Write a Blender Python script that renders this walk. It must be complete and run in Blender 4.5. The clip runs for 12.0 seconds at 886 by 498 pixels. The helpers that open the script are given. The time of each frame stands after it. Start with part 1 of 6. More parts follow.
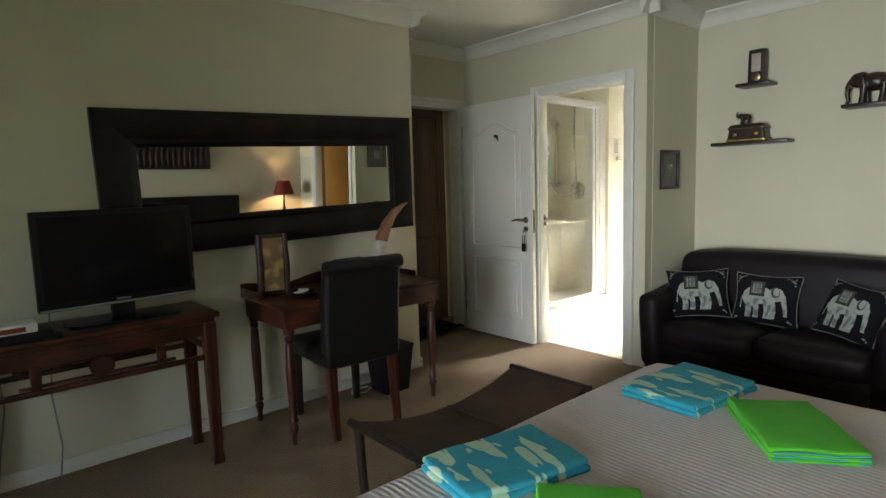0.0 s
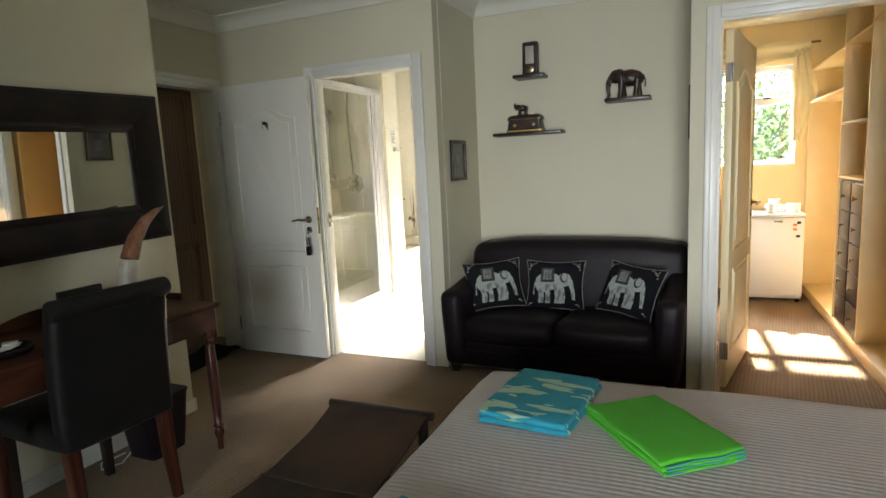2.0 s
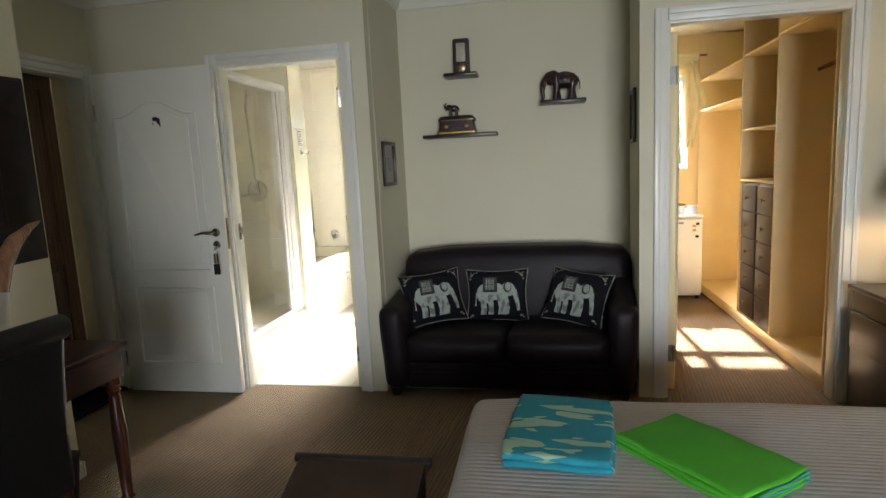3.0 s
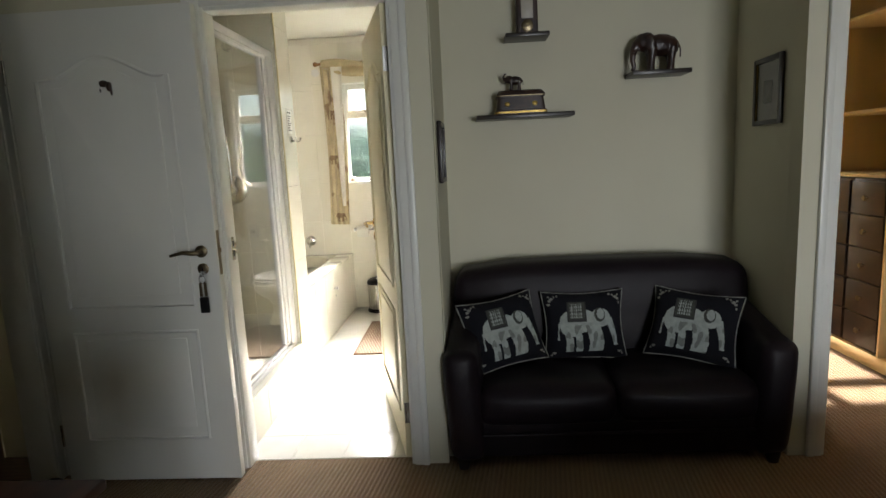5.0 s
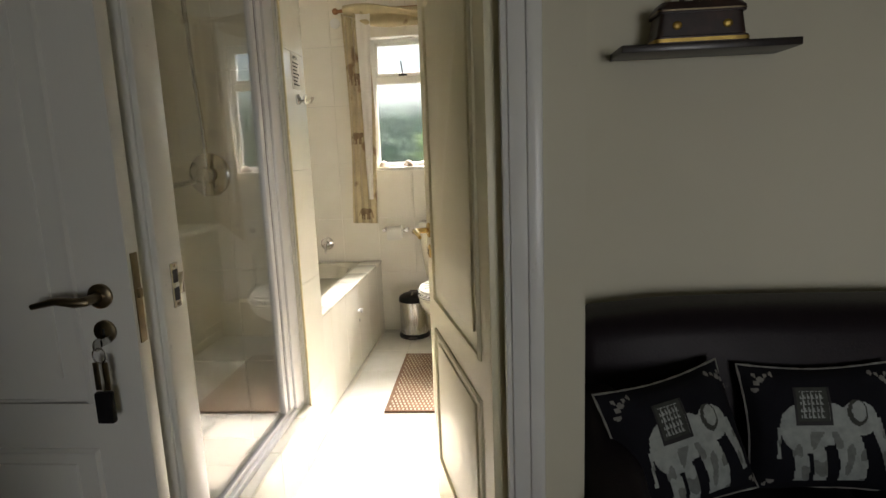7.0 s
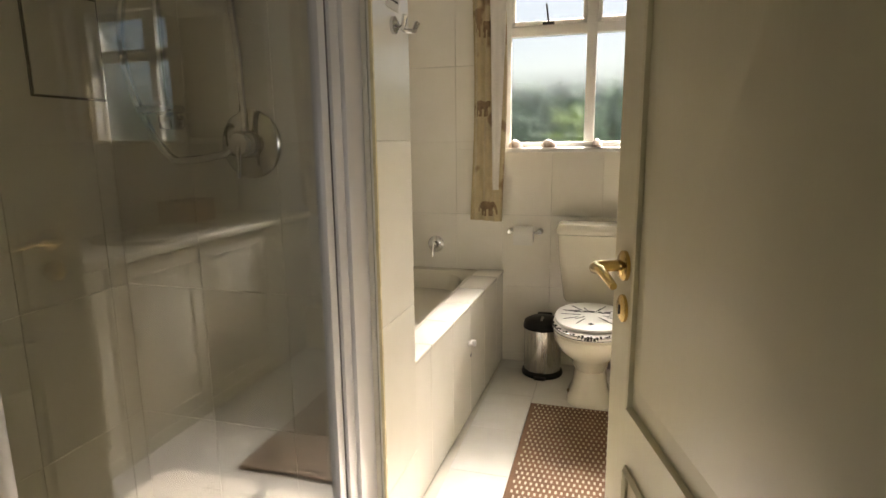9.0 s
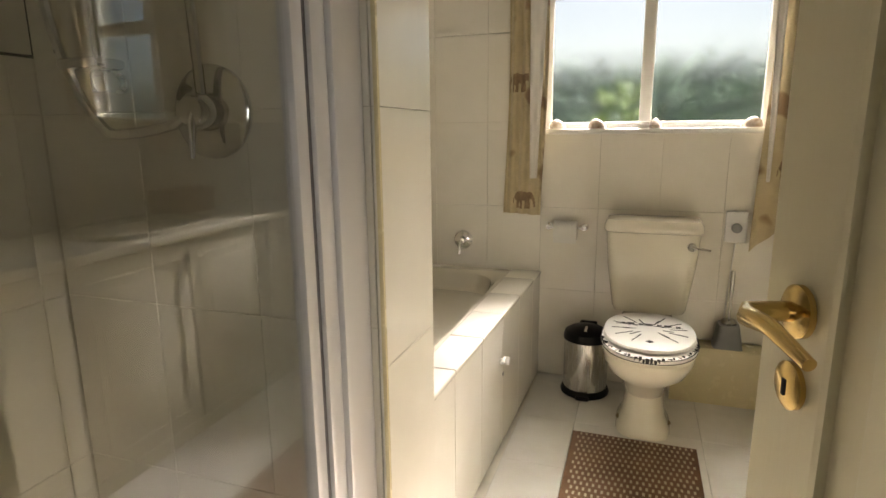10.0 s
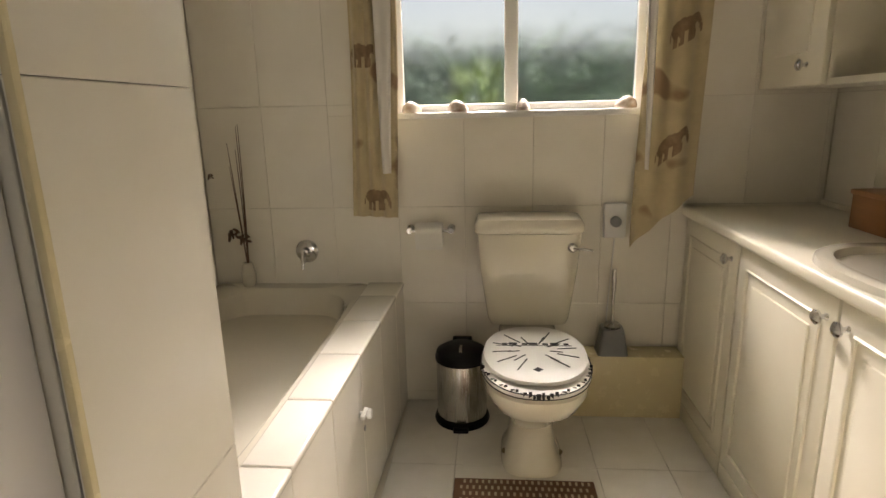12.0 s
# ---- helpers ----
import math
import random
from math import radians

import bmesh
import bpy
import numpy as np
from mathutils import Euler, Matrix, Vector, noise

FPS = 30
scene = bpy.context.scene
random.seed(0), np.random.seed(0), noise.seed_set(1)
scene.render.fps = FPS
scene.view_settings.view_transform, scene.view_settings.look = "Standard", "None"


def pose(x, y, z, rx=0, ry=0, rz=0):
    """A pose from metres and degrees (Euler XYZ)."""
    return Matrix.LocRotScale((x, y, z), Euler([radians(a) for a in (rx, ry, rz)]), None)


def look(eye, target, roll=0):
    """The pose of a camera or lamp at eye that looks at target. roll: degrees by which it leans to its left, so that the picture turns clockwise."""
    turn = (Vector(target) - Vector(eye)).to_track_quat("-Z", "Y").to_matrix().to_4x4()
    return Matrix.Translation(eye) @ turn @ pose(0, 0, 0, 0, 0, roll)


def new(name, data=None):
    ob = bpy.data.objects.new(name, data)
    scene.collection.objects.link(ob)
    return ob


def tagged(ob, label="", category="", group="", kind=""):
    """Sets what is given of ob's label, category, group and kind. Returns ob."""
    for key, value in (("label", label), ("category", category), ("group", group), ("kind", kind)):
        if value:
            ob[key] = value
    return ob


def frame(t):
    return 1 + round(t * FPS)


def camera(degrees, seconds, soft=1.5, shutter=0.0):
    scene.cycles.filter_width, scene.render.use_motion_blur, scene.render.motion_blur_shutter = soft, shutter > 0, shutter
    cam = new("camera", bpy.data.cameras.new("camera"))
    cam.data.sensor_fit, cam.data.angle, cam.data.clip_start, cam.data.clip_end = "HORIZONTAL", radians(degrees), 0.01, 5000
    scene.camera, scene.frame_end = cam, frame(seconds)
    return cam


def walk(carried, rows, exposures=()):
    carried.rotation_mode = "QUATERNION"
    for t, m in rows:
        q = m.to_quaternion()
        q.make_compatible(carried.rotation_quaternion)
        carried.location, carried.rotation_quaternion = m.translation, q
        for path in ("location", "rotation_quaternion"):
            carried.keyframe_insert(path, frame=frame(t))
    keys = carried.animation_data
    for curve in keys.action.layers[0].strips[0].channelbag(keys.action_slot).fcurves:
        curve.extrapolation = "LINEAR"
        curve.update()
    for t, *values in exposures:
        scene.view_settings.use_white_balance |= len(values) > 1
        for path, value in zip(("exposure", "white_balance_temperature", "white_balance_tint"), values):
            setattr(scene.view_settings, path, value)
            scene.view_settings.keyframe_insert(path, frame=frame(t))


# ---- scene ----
cam = camera(76.2, 12.0)
PATH = [
    (0, (0.227, 0.775, 1.352), (1.539, 2.268, 1.126), -1.7),
    (0.5, (0.255, 0.902, 1.352), (1.712, 2.25, 1.109), -1.8),
    (1, (0.298, 1.001, 1.352), (1.874, 2.204, 1.088), -2.1),
    (1.5, (0.38, 1.117, 1.351), (2.07, 2.15, 1.074), -2.4),
    (2, (0.455, 1.295, 1.376), (2.269, 2.088, 1.087), -2.8),
    (2.5, (0.517, 1.56, 1.374), (2.414, 2.124, 1.084), -2.8),
    (2.7, (0.558, 1.659, 1.373), (2.481, 2.129, 1.086), -2.8),
    (4.3, (1.135, 2.448, 1.39), (3.107, 2.584, 1.084), -2.8),
    (4.5, (1.222, 2.525, 1.394), (3.195, 2.644, 1.087), -2.8),
    (5, (1.489, 2.661, 1.374), (3.462, 2.76, 1.065), -2.8),
    (5.5, (1.811, 2.754, 1.37), (3.784, 2.849, 1.059), -2.8),
    (6, (2.112, 2.855, 1.345), (4.084, 2.955, 1.026), -2.6),
    (6.5, (2.415, 2.938, 1.348), (4.384, 3.055, 1.016), -2.5),
    (6.7, (2.543, 2.966, 1.332), (4.511, 3.095, 0.998), -2.4),
    (8.3, (3.36, 3.159, 1.274), (5.288, 3.56, 0.929), -1.0),
    (8.5, (3.445, 3.185, 1.261), (5.362, 3.641, 0.914), -0.9),
    (9, (3.689, 3.239, 1.251), (5.576, 3.789, 0.883), -0.7),
    (9.5, (3.9, 3.302, 1.237), (5.763, 3.918, 0.853), -0.6),
    (10, (4.081, 3.356, 1.213), (5.931, 3.997, 0.808), -0.6),
    (10.5, (4.238, 3.421, 1.215), (6.086, 4.058, 0.79), -0.5),
    (11, (4.363, 3.429, 1.216), (6.226, 4.008, 0.775), -0.5),
    (11.5, (4.486, 3.424, 1.217), (6.394, 3.813, 0.761), -1.0),
    (12, (4.57, 3.428, 1.222), (6.507, 3.595, 0.751), -1.4),
]
EXPOSURES = [(0.0, 3.3, 7000, 14), (0.6, 3.6, 7000, 14), (1.2, 3.5, 7000, 15), (2.7, 3.1, 7000, 16), (4.3, 2.75, 7000, 16), (5.5, 2.3, 6900, 17), (6.7, 1.95, 7200, 19), (8.3, 1.3, 7800, 24), (9.5, 1.4, 7700, 23), (11.0, 1.2, 7800, 24), (12.0, 0.98, 7800, 25)]
walk(cam, [(t, look(eye, target, roll)) for t, eye, target, roll in PATH], EXPOSURES)

# ---- world, sun, daylight ----
SUN_HEIGHT = 40.0
world = bpy.data.worlds.new("world")
scene.world = world
world.use_nodes = True
wn = world.node_tree.nodes
sky = wn.new("ShaderNodeTexSky")
sky.sky_type = "NISHITA"
sky.sun_disc = False
sky.sun_elevation = radians(SUN_HEIGHT)
sky.sun_rotation = radians(90)
wn["Background"].inputs["Strength"].default_value = 0.15
world.node_tree.links.new(sky.outputs[0], wn["Background"].inputs[0])

sun_data = bpy.data.lights.new("sun", "SUN")
sun_data.energy, sun_data.angle, sun_data.color = 5.0, radians(1.1), (1.0, 0.95, 0.86)
sun = new("sun", sun_data)
sun.matrix_world = look((20, 0.5, 20 * math.tan(radians(SUN_HEIGHT))), (0, -0.4, 0))


def window_light(name, eye, target, w, h, watts, colour):
    data = bpy.data.lights.new(name, "AREA")
    data.shape, data.size, data.size_y, data.energy, data.color = "RECTANGLE", w, h, watts, colour
    ob = new(name, data)
    ob.matrix_world = look(eye, target)
    return ob


# daylight of the garden door behind the bed, on the wall opposite the sofa
garden_light = window_light("garden_door_daylight", (-2.92, 0.85, 1.08), (2.6, 1.45, 0.85), 1.5, 1.9, 3.4, (0.81, 0.91, 1.0))
garden_light.data.spread = radians(62)
# open sky over the hedges, coming in at the two windows of the far wall
window_light("bathroom_sky_light", (9.4, 3.33, 3.80), (6.0, 3.33, 1.20), 2.2, 0.9, 450.0, (0.93, 0.97, 1.0))
window_light("dressing_room_sky_light", (8.2, 0.73, 3.40), (6.0, 0.73, 1.25), 1.4, 0.9, 90.0, (1.0, 0.97, 0.92))


# ---- materials ----
def mat(name):
    m = bpy.data.materials.new(name)
    m.use_nodes = True
    return m, m.node_tree.nodes, m.node_tree.links, m.node_tree.nodes["Principled BSDF"]


def surf(name, col, col2=None, rough=0.5, metal=0.0, scale=6.0, fine=90.0, bump=0.08, coat=0.0, sheen=0.0, stretch=(1, 1, 1), rvar=0.12, dist=0.002):
    """A surface with large stains between two colours, and a fine grain in relief and gloss."""
    m, n, l, b = mat(name)
    col2 = col2 or tuple(c * 0.82 for c in col)
    tc, mp = n.new("ShaderNodeTexCoord"), n.new("ShaderNodeMapping")
    mp.inputs["Scale"].default_value = stretch
    l.new(tc.outputs["Object"], mp.inputs["Vector"])
    n1, n2, info = n.new("ShaderNodeTexNoise"), n.new("ShaderNodeTexNoise"), n.new("ShaderNodeObjectInfo")
    n1.noise_dimensions = "4D"
    l.new(info.outputs["Random"], n1.inputs["W"])
    n1.inputs["Scale"].default_value, n1.inputs["Detail"].default_value = scale, 5
    n2.inputs["Scale"].default_value, n2.inputs["Detail"].default_value = fine, 4
    for t in (n1, n2):
        l.new(mp.outputs[0], t.inputs["Vector"])
    ramp, mix = n.new("ShaderNodeMapRange"), n.new("ShaderNodeMix")
    ramp.inputs[1].default_value, ramp.inputs[2].default_value = 0.3, 0.7
    l.new(n1.outputs[0], ramp.inputs[0])
    mix.data_type = "RGBA"
    mix.inputs[6].default_value, mix.inputs[7].default_value = (*col, 1), (*col2, 1)
    l.new(ramp.outputs[0], mix.inputs[0])
    l.new(mix.outputs[2], b.inputs["Base Color"])
    rr = n.new("ShaderNodeMapRange")
    rr.inputs[3].default_value, rr.inputs[4].default_value = max(0.02, rough - rvar), min(1, rough + rvar)
    l.new(n2.outputs[0], rr.inputs[0])
    l.new(rr.outputs[0], b.inputs["Roughness"])
    bp = n.new("ShaderNodeBump")
    bp.inputs["Strength"].default_value, bp.inputs["Distance"].default_value = bump, dist
    l.new(n2.outputs[0], bp.inputs["Height"])
    l.new(bp.outputs[0], b.inputs["Normal"])
    b.inputs["Metallic"].default_value = metal
    b.inputs["Coat Weight"].default_value = coat
    b.inputs["Coat Roughness"].default_value = 0.15
    b.inputs["Sheen Weight"].default_value = sheen
    return m


def wave_relief(m, scale, direction, strength, dist, distortion=0.6, turn=0.0):
    """Adds ribs to a surf() material, over its grain."""
    n, l = m.node_tree.nodes, m.node_tree.links
    b = n["Principled BSDF"]
    tc, w, bp, mp = n.new("ShaderNodeTexCoord"), n.new("ShaderNodeTexWave"), n.new("ShaderNodeBump"), n.new("ShaderNodeMapping")
    mp.inputs["Rotation"].default_value = (0, 0, radians(turn))
    w.bands_direction = direction
    w.inputs["Scale"].default_value, w.inputs["Distortion"].default_value = scale, distortion
    w.inputs["Detail"].default_value, w.inputs["Detail Scale"].default_value = 2, 1.5
    l.new(tc.outputs["Object"], mp.inputs[0])
    l.new(mp.outputs[0], w.inputs["Vector"])
    bp.inputs["Strength"].default_value, bp.inputs["Distance"].default_value = strength, dist
    old = b.inputs["Normal"].links[0].from_socket
    l.new(w.outputs[1], bp.inputs["Height"])
    l.new(old, bp.inputs["Normal"])
    l.new(bp.outputs[0], b.inputs["Normal"])
    return w


def wood(name, dark, light, rough=0.35, coat=0.3, along="X"):
    m, n, l, b = mat(name)
    tc, mp, w, nz, mix = (n.new("ShaderNode" + k) for k in ("TexCoord", "Mapping", "TexWave", "TexNoise", "Mix"))
    mp.inputs["Scale"].default_value = {"X": (0.12, 1, 1), "Y": (1, 0.12, 1), "Z": (1, 1, 0.12)}[along]
    l.new(tc.outputs["Object"], mp.inputs[0])
    l.new(mp.outputs[0], w.inputs["Vector"])
    l.new(mp.outputs[0], nz.inputs["Vector"])
    w.inputs["Scale"].default_value, w.inputs["Distortion"].default_value, w.inputs["Detail"].default_value = 9, 7, 4
    nz.inputs["Scale"].default_value, nz.inputs["Detail"].default_value = 55, 5
    add = n.new("ShaderNodeMath")
    add.operation = "MULTIPLY"
    l.new(w.outputs[1], add.inputs[0])
    l.new(nz.outputs[0], add.inputs[1])
    mix.data_type = "RGBA"
    mix.inputs[6].default_value, mix.inputs[7].default_value = (*dark, 1), (*light, 1)
    l.new(add.outputs[0], mix.inputs[0])
    l.new(mix.outputs[2], b.inputs["Base Color"])
    b.inputs["Roughness"].default_value, b.inputs["Coat Weight"].default_value, b.inputs["Coat Roughness"].default_value = rough, coat, 0.25
    bp = n.new("ShaderNodeBump")
    bp.inputs["Strength"].default_value, bp.inputs["Distance"].default_value = 0.15, 0.001
    l.new(nz.outputs[0], bp.inputs["Height"])
    l.new(bp.outputs[0], b.inputs["Normal"])
    return m


def splashed(name, base, marks, scale, lo, hi, rough=0.9, stretch=(1, 1, 1), second=None):
    """Cloth with soft-edged printed marks."""
    m = surf(name, base, tuple(c * 0.8 for c in base), rough, 0, 14, 420, 0.5, 0, 0.3, dist=0.003)
    n, l = m.node_tree.nodes, m.node_tree.links
    b = n["Principled BSDF"]
    tc, mp, v, nz, vm, rg, mix = (n.new("ShaderNode" + k) for k in ("TexCoord", "Mapping", "TexNoise", "TexNoise", "VectorMath", "MapRange", "Mix"))
    mp.inputs["Scale"].default_value = stretch
    nz.inputs["Scale"].default_value = scale * 0.7
    vm.operation = "MULTIPLY_ADD"
    vm.inputs[1].default_value = (0.12, 0.12, 0.12)
    l.new(tc.outputs["Object"], mp.inputs[0])
    l.new(mp.outputs[0], nz.inputs["Vector"])
    l.new(nz.outputs[1], vm.inputs[0])
    l.new(mp.outputs[0], vm.inputs[2])
    l.new(vm.outputs[0], v.inputs["Vector"])
    v.inputs["Scale"].default_value, v.inputs["Detail"].default_value = scale, 1
    rg.inputs[1].default_value, rg.inputs[2].default_value = lo, hi
    l.new(v.outputs[0], rg.inputs[0])
    mix.data_type = "RGBA"
    l.new(b.inputs["Base Color"].links[0].from_socket, mix.inputs[6])
    mix.inputs[7].default_value = (*marks, 1)
    l.new(rg.outputs[0], mix.inputs[0])
    l.new(mix.outputs[2], b.inputs["Base Color"])
    return m


def pane(name, tint=(1, 1, 1), least=0.04, most=0.8, power=3.5):
    """Thin glass: clear face-on, mirroring at a slant."""
    m, n, l, b = mat(name)
    tr, gl, lw, pw, rg, mx = (n.new("ShaderNode" + k) for k in ("BsdfTransparent", "BsdfGlossy", "LayerWeight", "Math", "MapRange", "MixShader"))
    tr.inputs[0].default_value = (*tint, 1)
    gl.inputs["Roughness"].default_value = 0.012
    lw.inputs["Blend"].default_value = 0.5
    pw.operation = "POWER"
    pw.inputs[1].default_value = power
    l.new(lw.outputs["Facing"], pw.inputs[0])
    l.new(pw.outputs[0], rg.inputs[0])
    rg.inputs[3].default_value, rg.inputs[4].default_value = least, most
    l.new(rg.outputs[0], mx.inputs[0])
    l.new(tr.outputs[0], mx.inputs[1])
    l.new(gl.outputs[0], mx.inputs[2])
    l.new(mx.outputs[0], n["Material Output"].inputs[0])
    return m


def frosted(name):
    m, n, l, b = mat(name)
    tr, gl, mx, nz, bp, tc = (n.new("ShaderNode" + k) for k in ("BsdfTransparent", "BsdfGlass", "MixShader", "TexNoise", "Bump", "TexCoord"))
    tr.inputs[0].default_value = (0.36, 0.40, 0.41, 1)
    gl.inputs["Color"].default_value = (0.52, 0.56, 0.57, 1)
    gl.inputs["Roughness"].default_value, gl.inputs["IOR"].default_value = 0.17, 1.35
    nz.inputs["Scale"].default_value = 60
    l.new(tc.outputs["Object"], nz.inputs["Vector"])
    l.new(nz.outputs[0], bp.inputs["Height"])
    bp.inputs["Strength"].default_value = 0.15
    l.new(bp.outputs[0], gl.inputs["Normal"])
    mx.inputs[0].default_value = 0.72
    l.new(tr.outputs[0], mx.inputs[1])
    l.new(gl.outputs[0], mx.inputs[2])
    l.new(mx.outputs[0], n["Material Output"].inputs[0])
    return m


def glow(name, colour, strength):
    m, n, l, b = mat(name)
    b.inputs["Base Color"].default_value = (*colour, 1)
    b.inputs["Emission Color"].default_value = (*colour, 1)
    b.inputs["Emission Strength"].default_value = strength
    return m


WALL = surf("cream_wall_paint", (0.66, 0.63, 0.50), (0.61, 0.58, 0.45), 0.75, scale=1.5, fine=160, bump=0.12)
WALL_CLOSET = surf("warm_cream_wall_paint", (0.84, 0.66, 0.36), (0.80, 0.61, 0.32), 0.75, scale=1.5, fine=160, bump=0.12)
CEIL = surf("white_ceiling_paint", (0.78, 0.77, 0.70), (0.72, 0.71, 0.64), 0.85, scale=2, fine=120, bump=0.1)
TRIM = surf("white_gloss_trim", (0.78, 0.78, 0.74), (0.72, 0.72, 0.67), 0.32, scale=5, fine=60, bump=0.04)
# warm light bounced off the dressing-room walls, put into the door's colour
DOORLIT = surf("warm_lit_door_paint", (0.84, 0.73, 0.47), (0.79, 0.68, 0.42), 0.38, scale=4, fine=220, bump=0.1, stretch=(1, 1, 0.1))
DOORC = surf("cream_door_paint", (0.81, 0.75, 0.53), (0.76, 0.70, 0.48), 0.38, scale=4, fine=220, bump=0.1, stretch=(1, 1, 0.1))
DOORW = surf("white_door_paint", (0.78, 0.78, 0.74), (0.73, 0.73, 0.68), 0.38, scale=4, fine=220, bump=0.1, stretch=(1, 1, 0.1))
CREAMW = surf("cream_cupboard_foil", (0.80, 0.76, 0.62), (0.75, 0.71, 0.57), 0.4, scale=5, fine=120, bump=0.04)
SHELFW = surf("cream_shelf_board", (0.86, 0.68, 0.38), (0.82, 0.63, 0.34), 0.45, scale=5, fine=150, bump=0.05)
CARPET = surf("tan_loop_carpet", (0.31, 0.20, 0.10), (0.23, 0.145, 0.07), 0.95, scale=2.2, fine=260, bump=0.9, sheen=0.15, dist=0.006)
cw = wave_relief(CARPET, 15, "Y", 0.6, 0.006, 0.15, 8)
cn, ck = CARPET.node_tree.nodes, CARPET.node_tree.links
cm, cr_ = cn.new("ShaderNodeMix"), cn.new("ShaderNodeMapRange")
cm.data_type, cm.blend_type = "RGBA", "MULTIPLY"
cr_.inputs[3].default_value, cr_.inputs[4].default_value = 0.1, 0.5
cb_ = cn["Principled BSDF"].inputs["Base Color"]
ck.new(cw.outputs[1], cr_.inputs[0])
ck.new(cr_.outputs[0], cm.inputs[0])
ck.new(cb_.links[0].from_socket, cm.inputs[6])
cm.inputs[7].default_value = (0.45, 0.40, 0.34, 1)
ck.new(cm.outputs[2], cb_)
GLAZE = surf("white_glazed_tile", (0.84, 0.81, 0.72), (0.80, 0.77, 0.67), 0.14, scale=7, fine=14, bump=0.03, rvar=0.06, dist=0.004)
GLAZEF = surf("white_floor_tile", (0.78, 0.76, 0.70), (0.71, 0.69, 0.62), 0.2, scale=9, fine=40, bump=0.04, rvar=0.08)
GROUT = surf("grey_cream_grout", (0.74, 0.70, 0.60), (0.62, 0.58, 0.49), 0.9, scale=9, fine=200, bump=0.2)
YTILE = surf("cream_boxing_tile", (0.74, 0.66, 0.42), (0.70, 0.61, 0.38), 0.25, scale=6, fine=20, bump=0.04)
CERAM = surf("cream_sanitary_ceramic", (0.74, 0.70, 0.58), (0.71, 0.67, 0.55), 0.1, scale=4, fine=20, bump=0.02, rvar=0.04, coat=0.5)
LEATHER = surf("dark_brown_leather", (0.014, 0.009, 0.012), (0.009, 0.006, 0.008), 0.46, scale=7, fine=150, bump=0.35, rvar=0.1)
BLACKL = surf("black_leather", (0.012, 0.011, 0.011), (0.008, 0.008, 0.008), 0.45, scale=7, fine=170, bump=0.3)
MAHOG = wood("dark_mahogany", (0.035, 0.010, 0.006), (0.11, 0.032, 0.016))
MAHOGZ = wood("dark_mahogany_upright", (0.035, 0.010, 0.006), (0.12, 0.036, 0.018), along="Z")
EBONY = wood("ebony_stain", (0.008, 0.005, 0.004), (0.030, 0.018, 0.012), 0.4, 0.3)
EBONYF = wood("black_brown_mirror_frame", (0.006, 0.004, 0.004), (0.018, 0.011, 0.009), 0.38, 0.25)
CARVED = wood("carved_dark_wood", (0.018, 0.008, 0.006), (0.07, 0.028, 0.018), 0.4, 0.2)
DARKDOOR = wood("brown_stained_door", (0.05, 0.028, 0.016), (0.12, 0.070, 0.040), 0.5, 0.1, "Z")
PINE = wood("orange_pine", (0.28, 0.12, 0.04), (0.42, 0.20, 0.08), 0.5, 0.1)
CHROME = surf("chrome", (0.72, 0.72, 0.73), (0.66, 0.66, 0.67), 0.1, 1.0, 9, 60, 0.02, rvar=0.05)
STEEL = surf("brushed_steel", (0.56, 0.55, 0.53), (0.48, 0.47, 0.45), 0.25, 1.0, 9, 200, 0.05, stretch=(1, 1, 0.05))
BRASS = surf("polished_brass", (0.72, 0.52, 0.22), (0.60, 0.42, 0.16), 0.2, 1.0, 12, 60, 0.03)
BRONZE = surf("antique_brass", (0.26, 0.21, 0.13), (0.18, 0.14, 0.09), 0.35, 1.0, 20, 80, 0.05)
BLACKP = surf("black_plastic", (0.015, 0.015, 0.016), (0.010, 0.010, 0.011), 0.35, scale=8, fine=200, bump=0.05)
SCREEN = surf("switched_off_screen", (0.010, 0.009, 0.010), (0.008, 0.007, 0.008), 0.16, scale=3, fine=30, bump=0.01, rvar=0.03)
GREYP = surf("grey_plastic", (0.25, 0.26, 0.26), (0.20, 0.21, 0.21), 0.4, scale=8, fine=120, bump=0.05)
WHITEP = surf("white_plastic", (0.78, 0.78, 0.76), (0.72, 0.72, 0.70), 0.35, scale=6, fine=90, bump=0.03)
ALU = surf("white_aluminium_profile", (0.72, 0.72, 0.74), (0.65, 0.65, 0.67), 0.3, 0.2, 6, 30, 0.0, stretch=(1, 1, 0.1), rvar=0.05)
RUBBER = surf("grey_seal", (0.15, 0.145, 0.16), (0.11, 0.105, 0.12), 0.6, scale=8, fine=90, bump=0.05)
QUILT = surf("pale_lilac_quilt", (0.64, 0.58, 0.57), (0.57, 0.51, 0.50), 0.9, scale=5, fine=330, bump=0.5, sheen=0.3, dist=0.003)
BLUET = splashed("turquoise_batik_towel", (0.004, 0.34, 0.45), (0.42, 0.62, 0.45), 10, 0.575, 0.592, stretch=(2.5, 0.75, 0.3))
BLUET.node_tree.nodes["Principled BSDF"].inputs["Sheen Weight"].default_value = 0.05
GREENT = surf("lime_green_towel", (0.075, 0.56, 0.03), (0.06, 0.48, 0.025), 0.95, scale=10, fine=420, bump=0.6, sheen=0.05, dist=0.003)
TEALT = surf("teal_stitching", (0.05, 0.35, 0.36), None, 0.9)
HIDE = surf("dark_cow_hide", (0.018, 0.010, 0.007), (0.085, 0.038, 0.018), 0.6, scale=4, fine=300, bump=0.5, dist=0.004)
NAVY = surf("black_tapestry", (0.010, 0.010, 0.013), (0.014, 0.014, 0.018), 0.95, scale=12, fine=600, bump=0.6, dist=0.002)
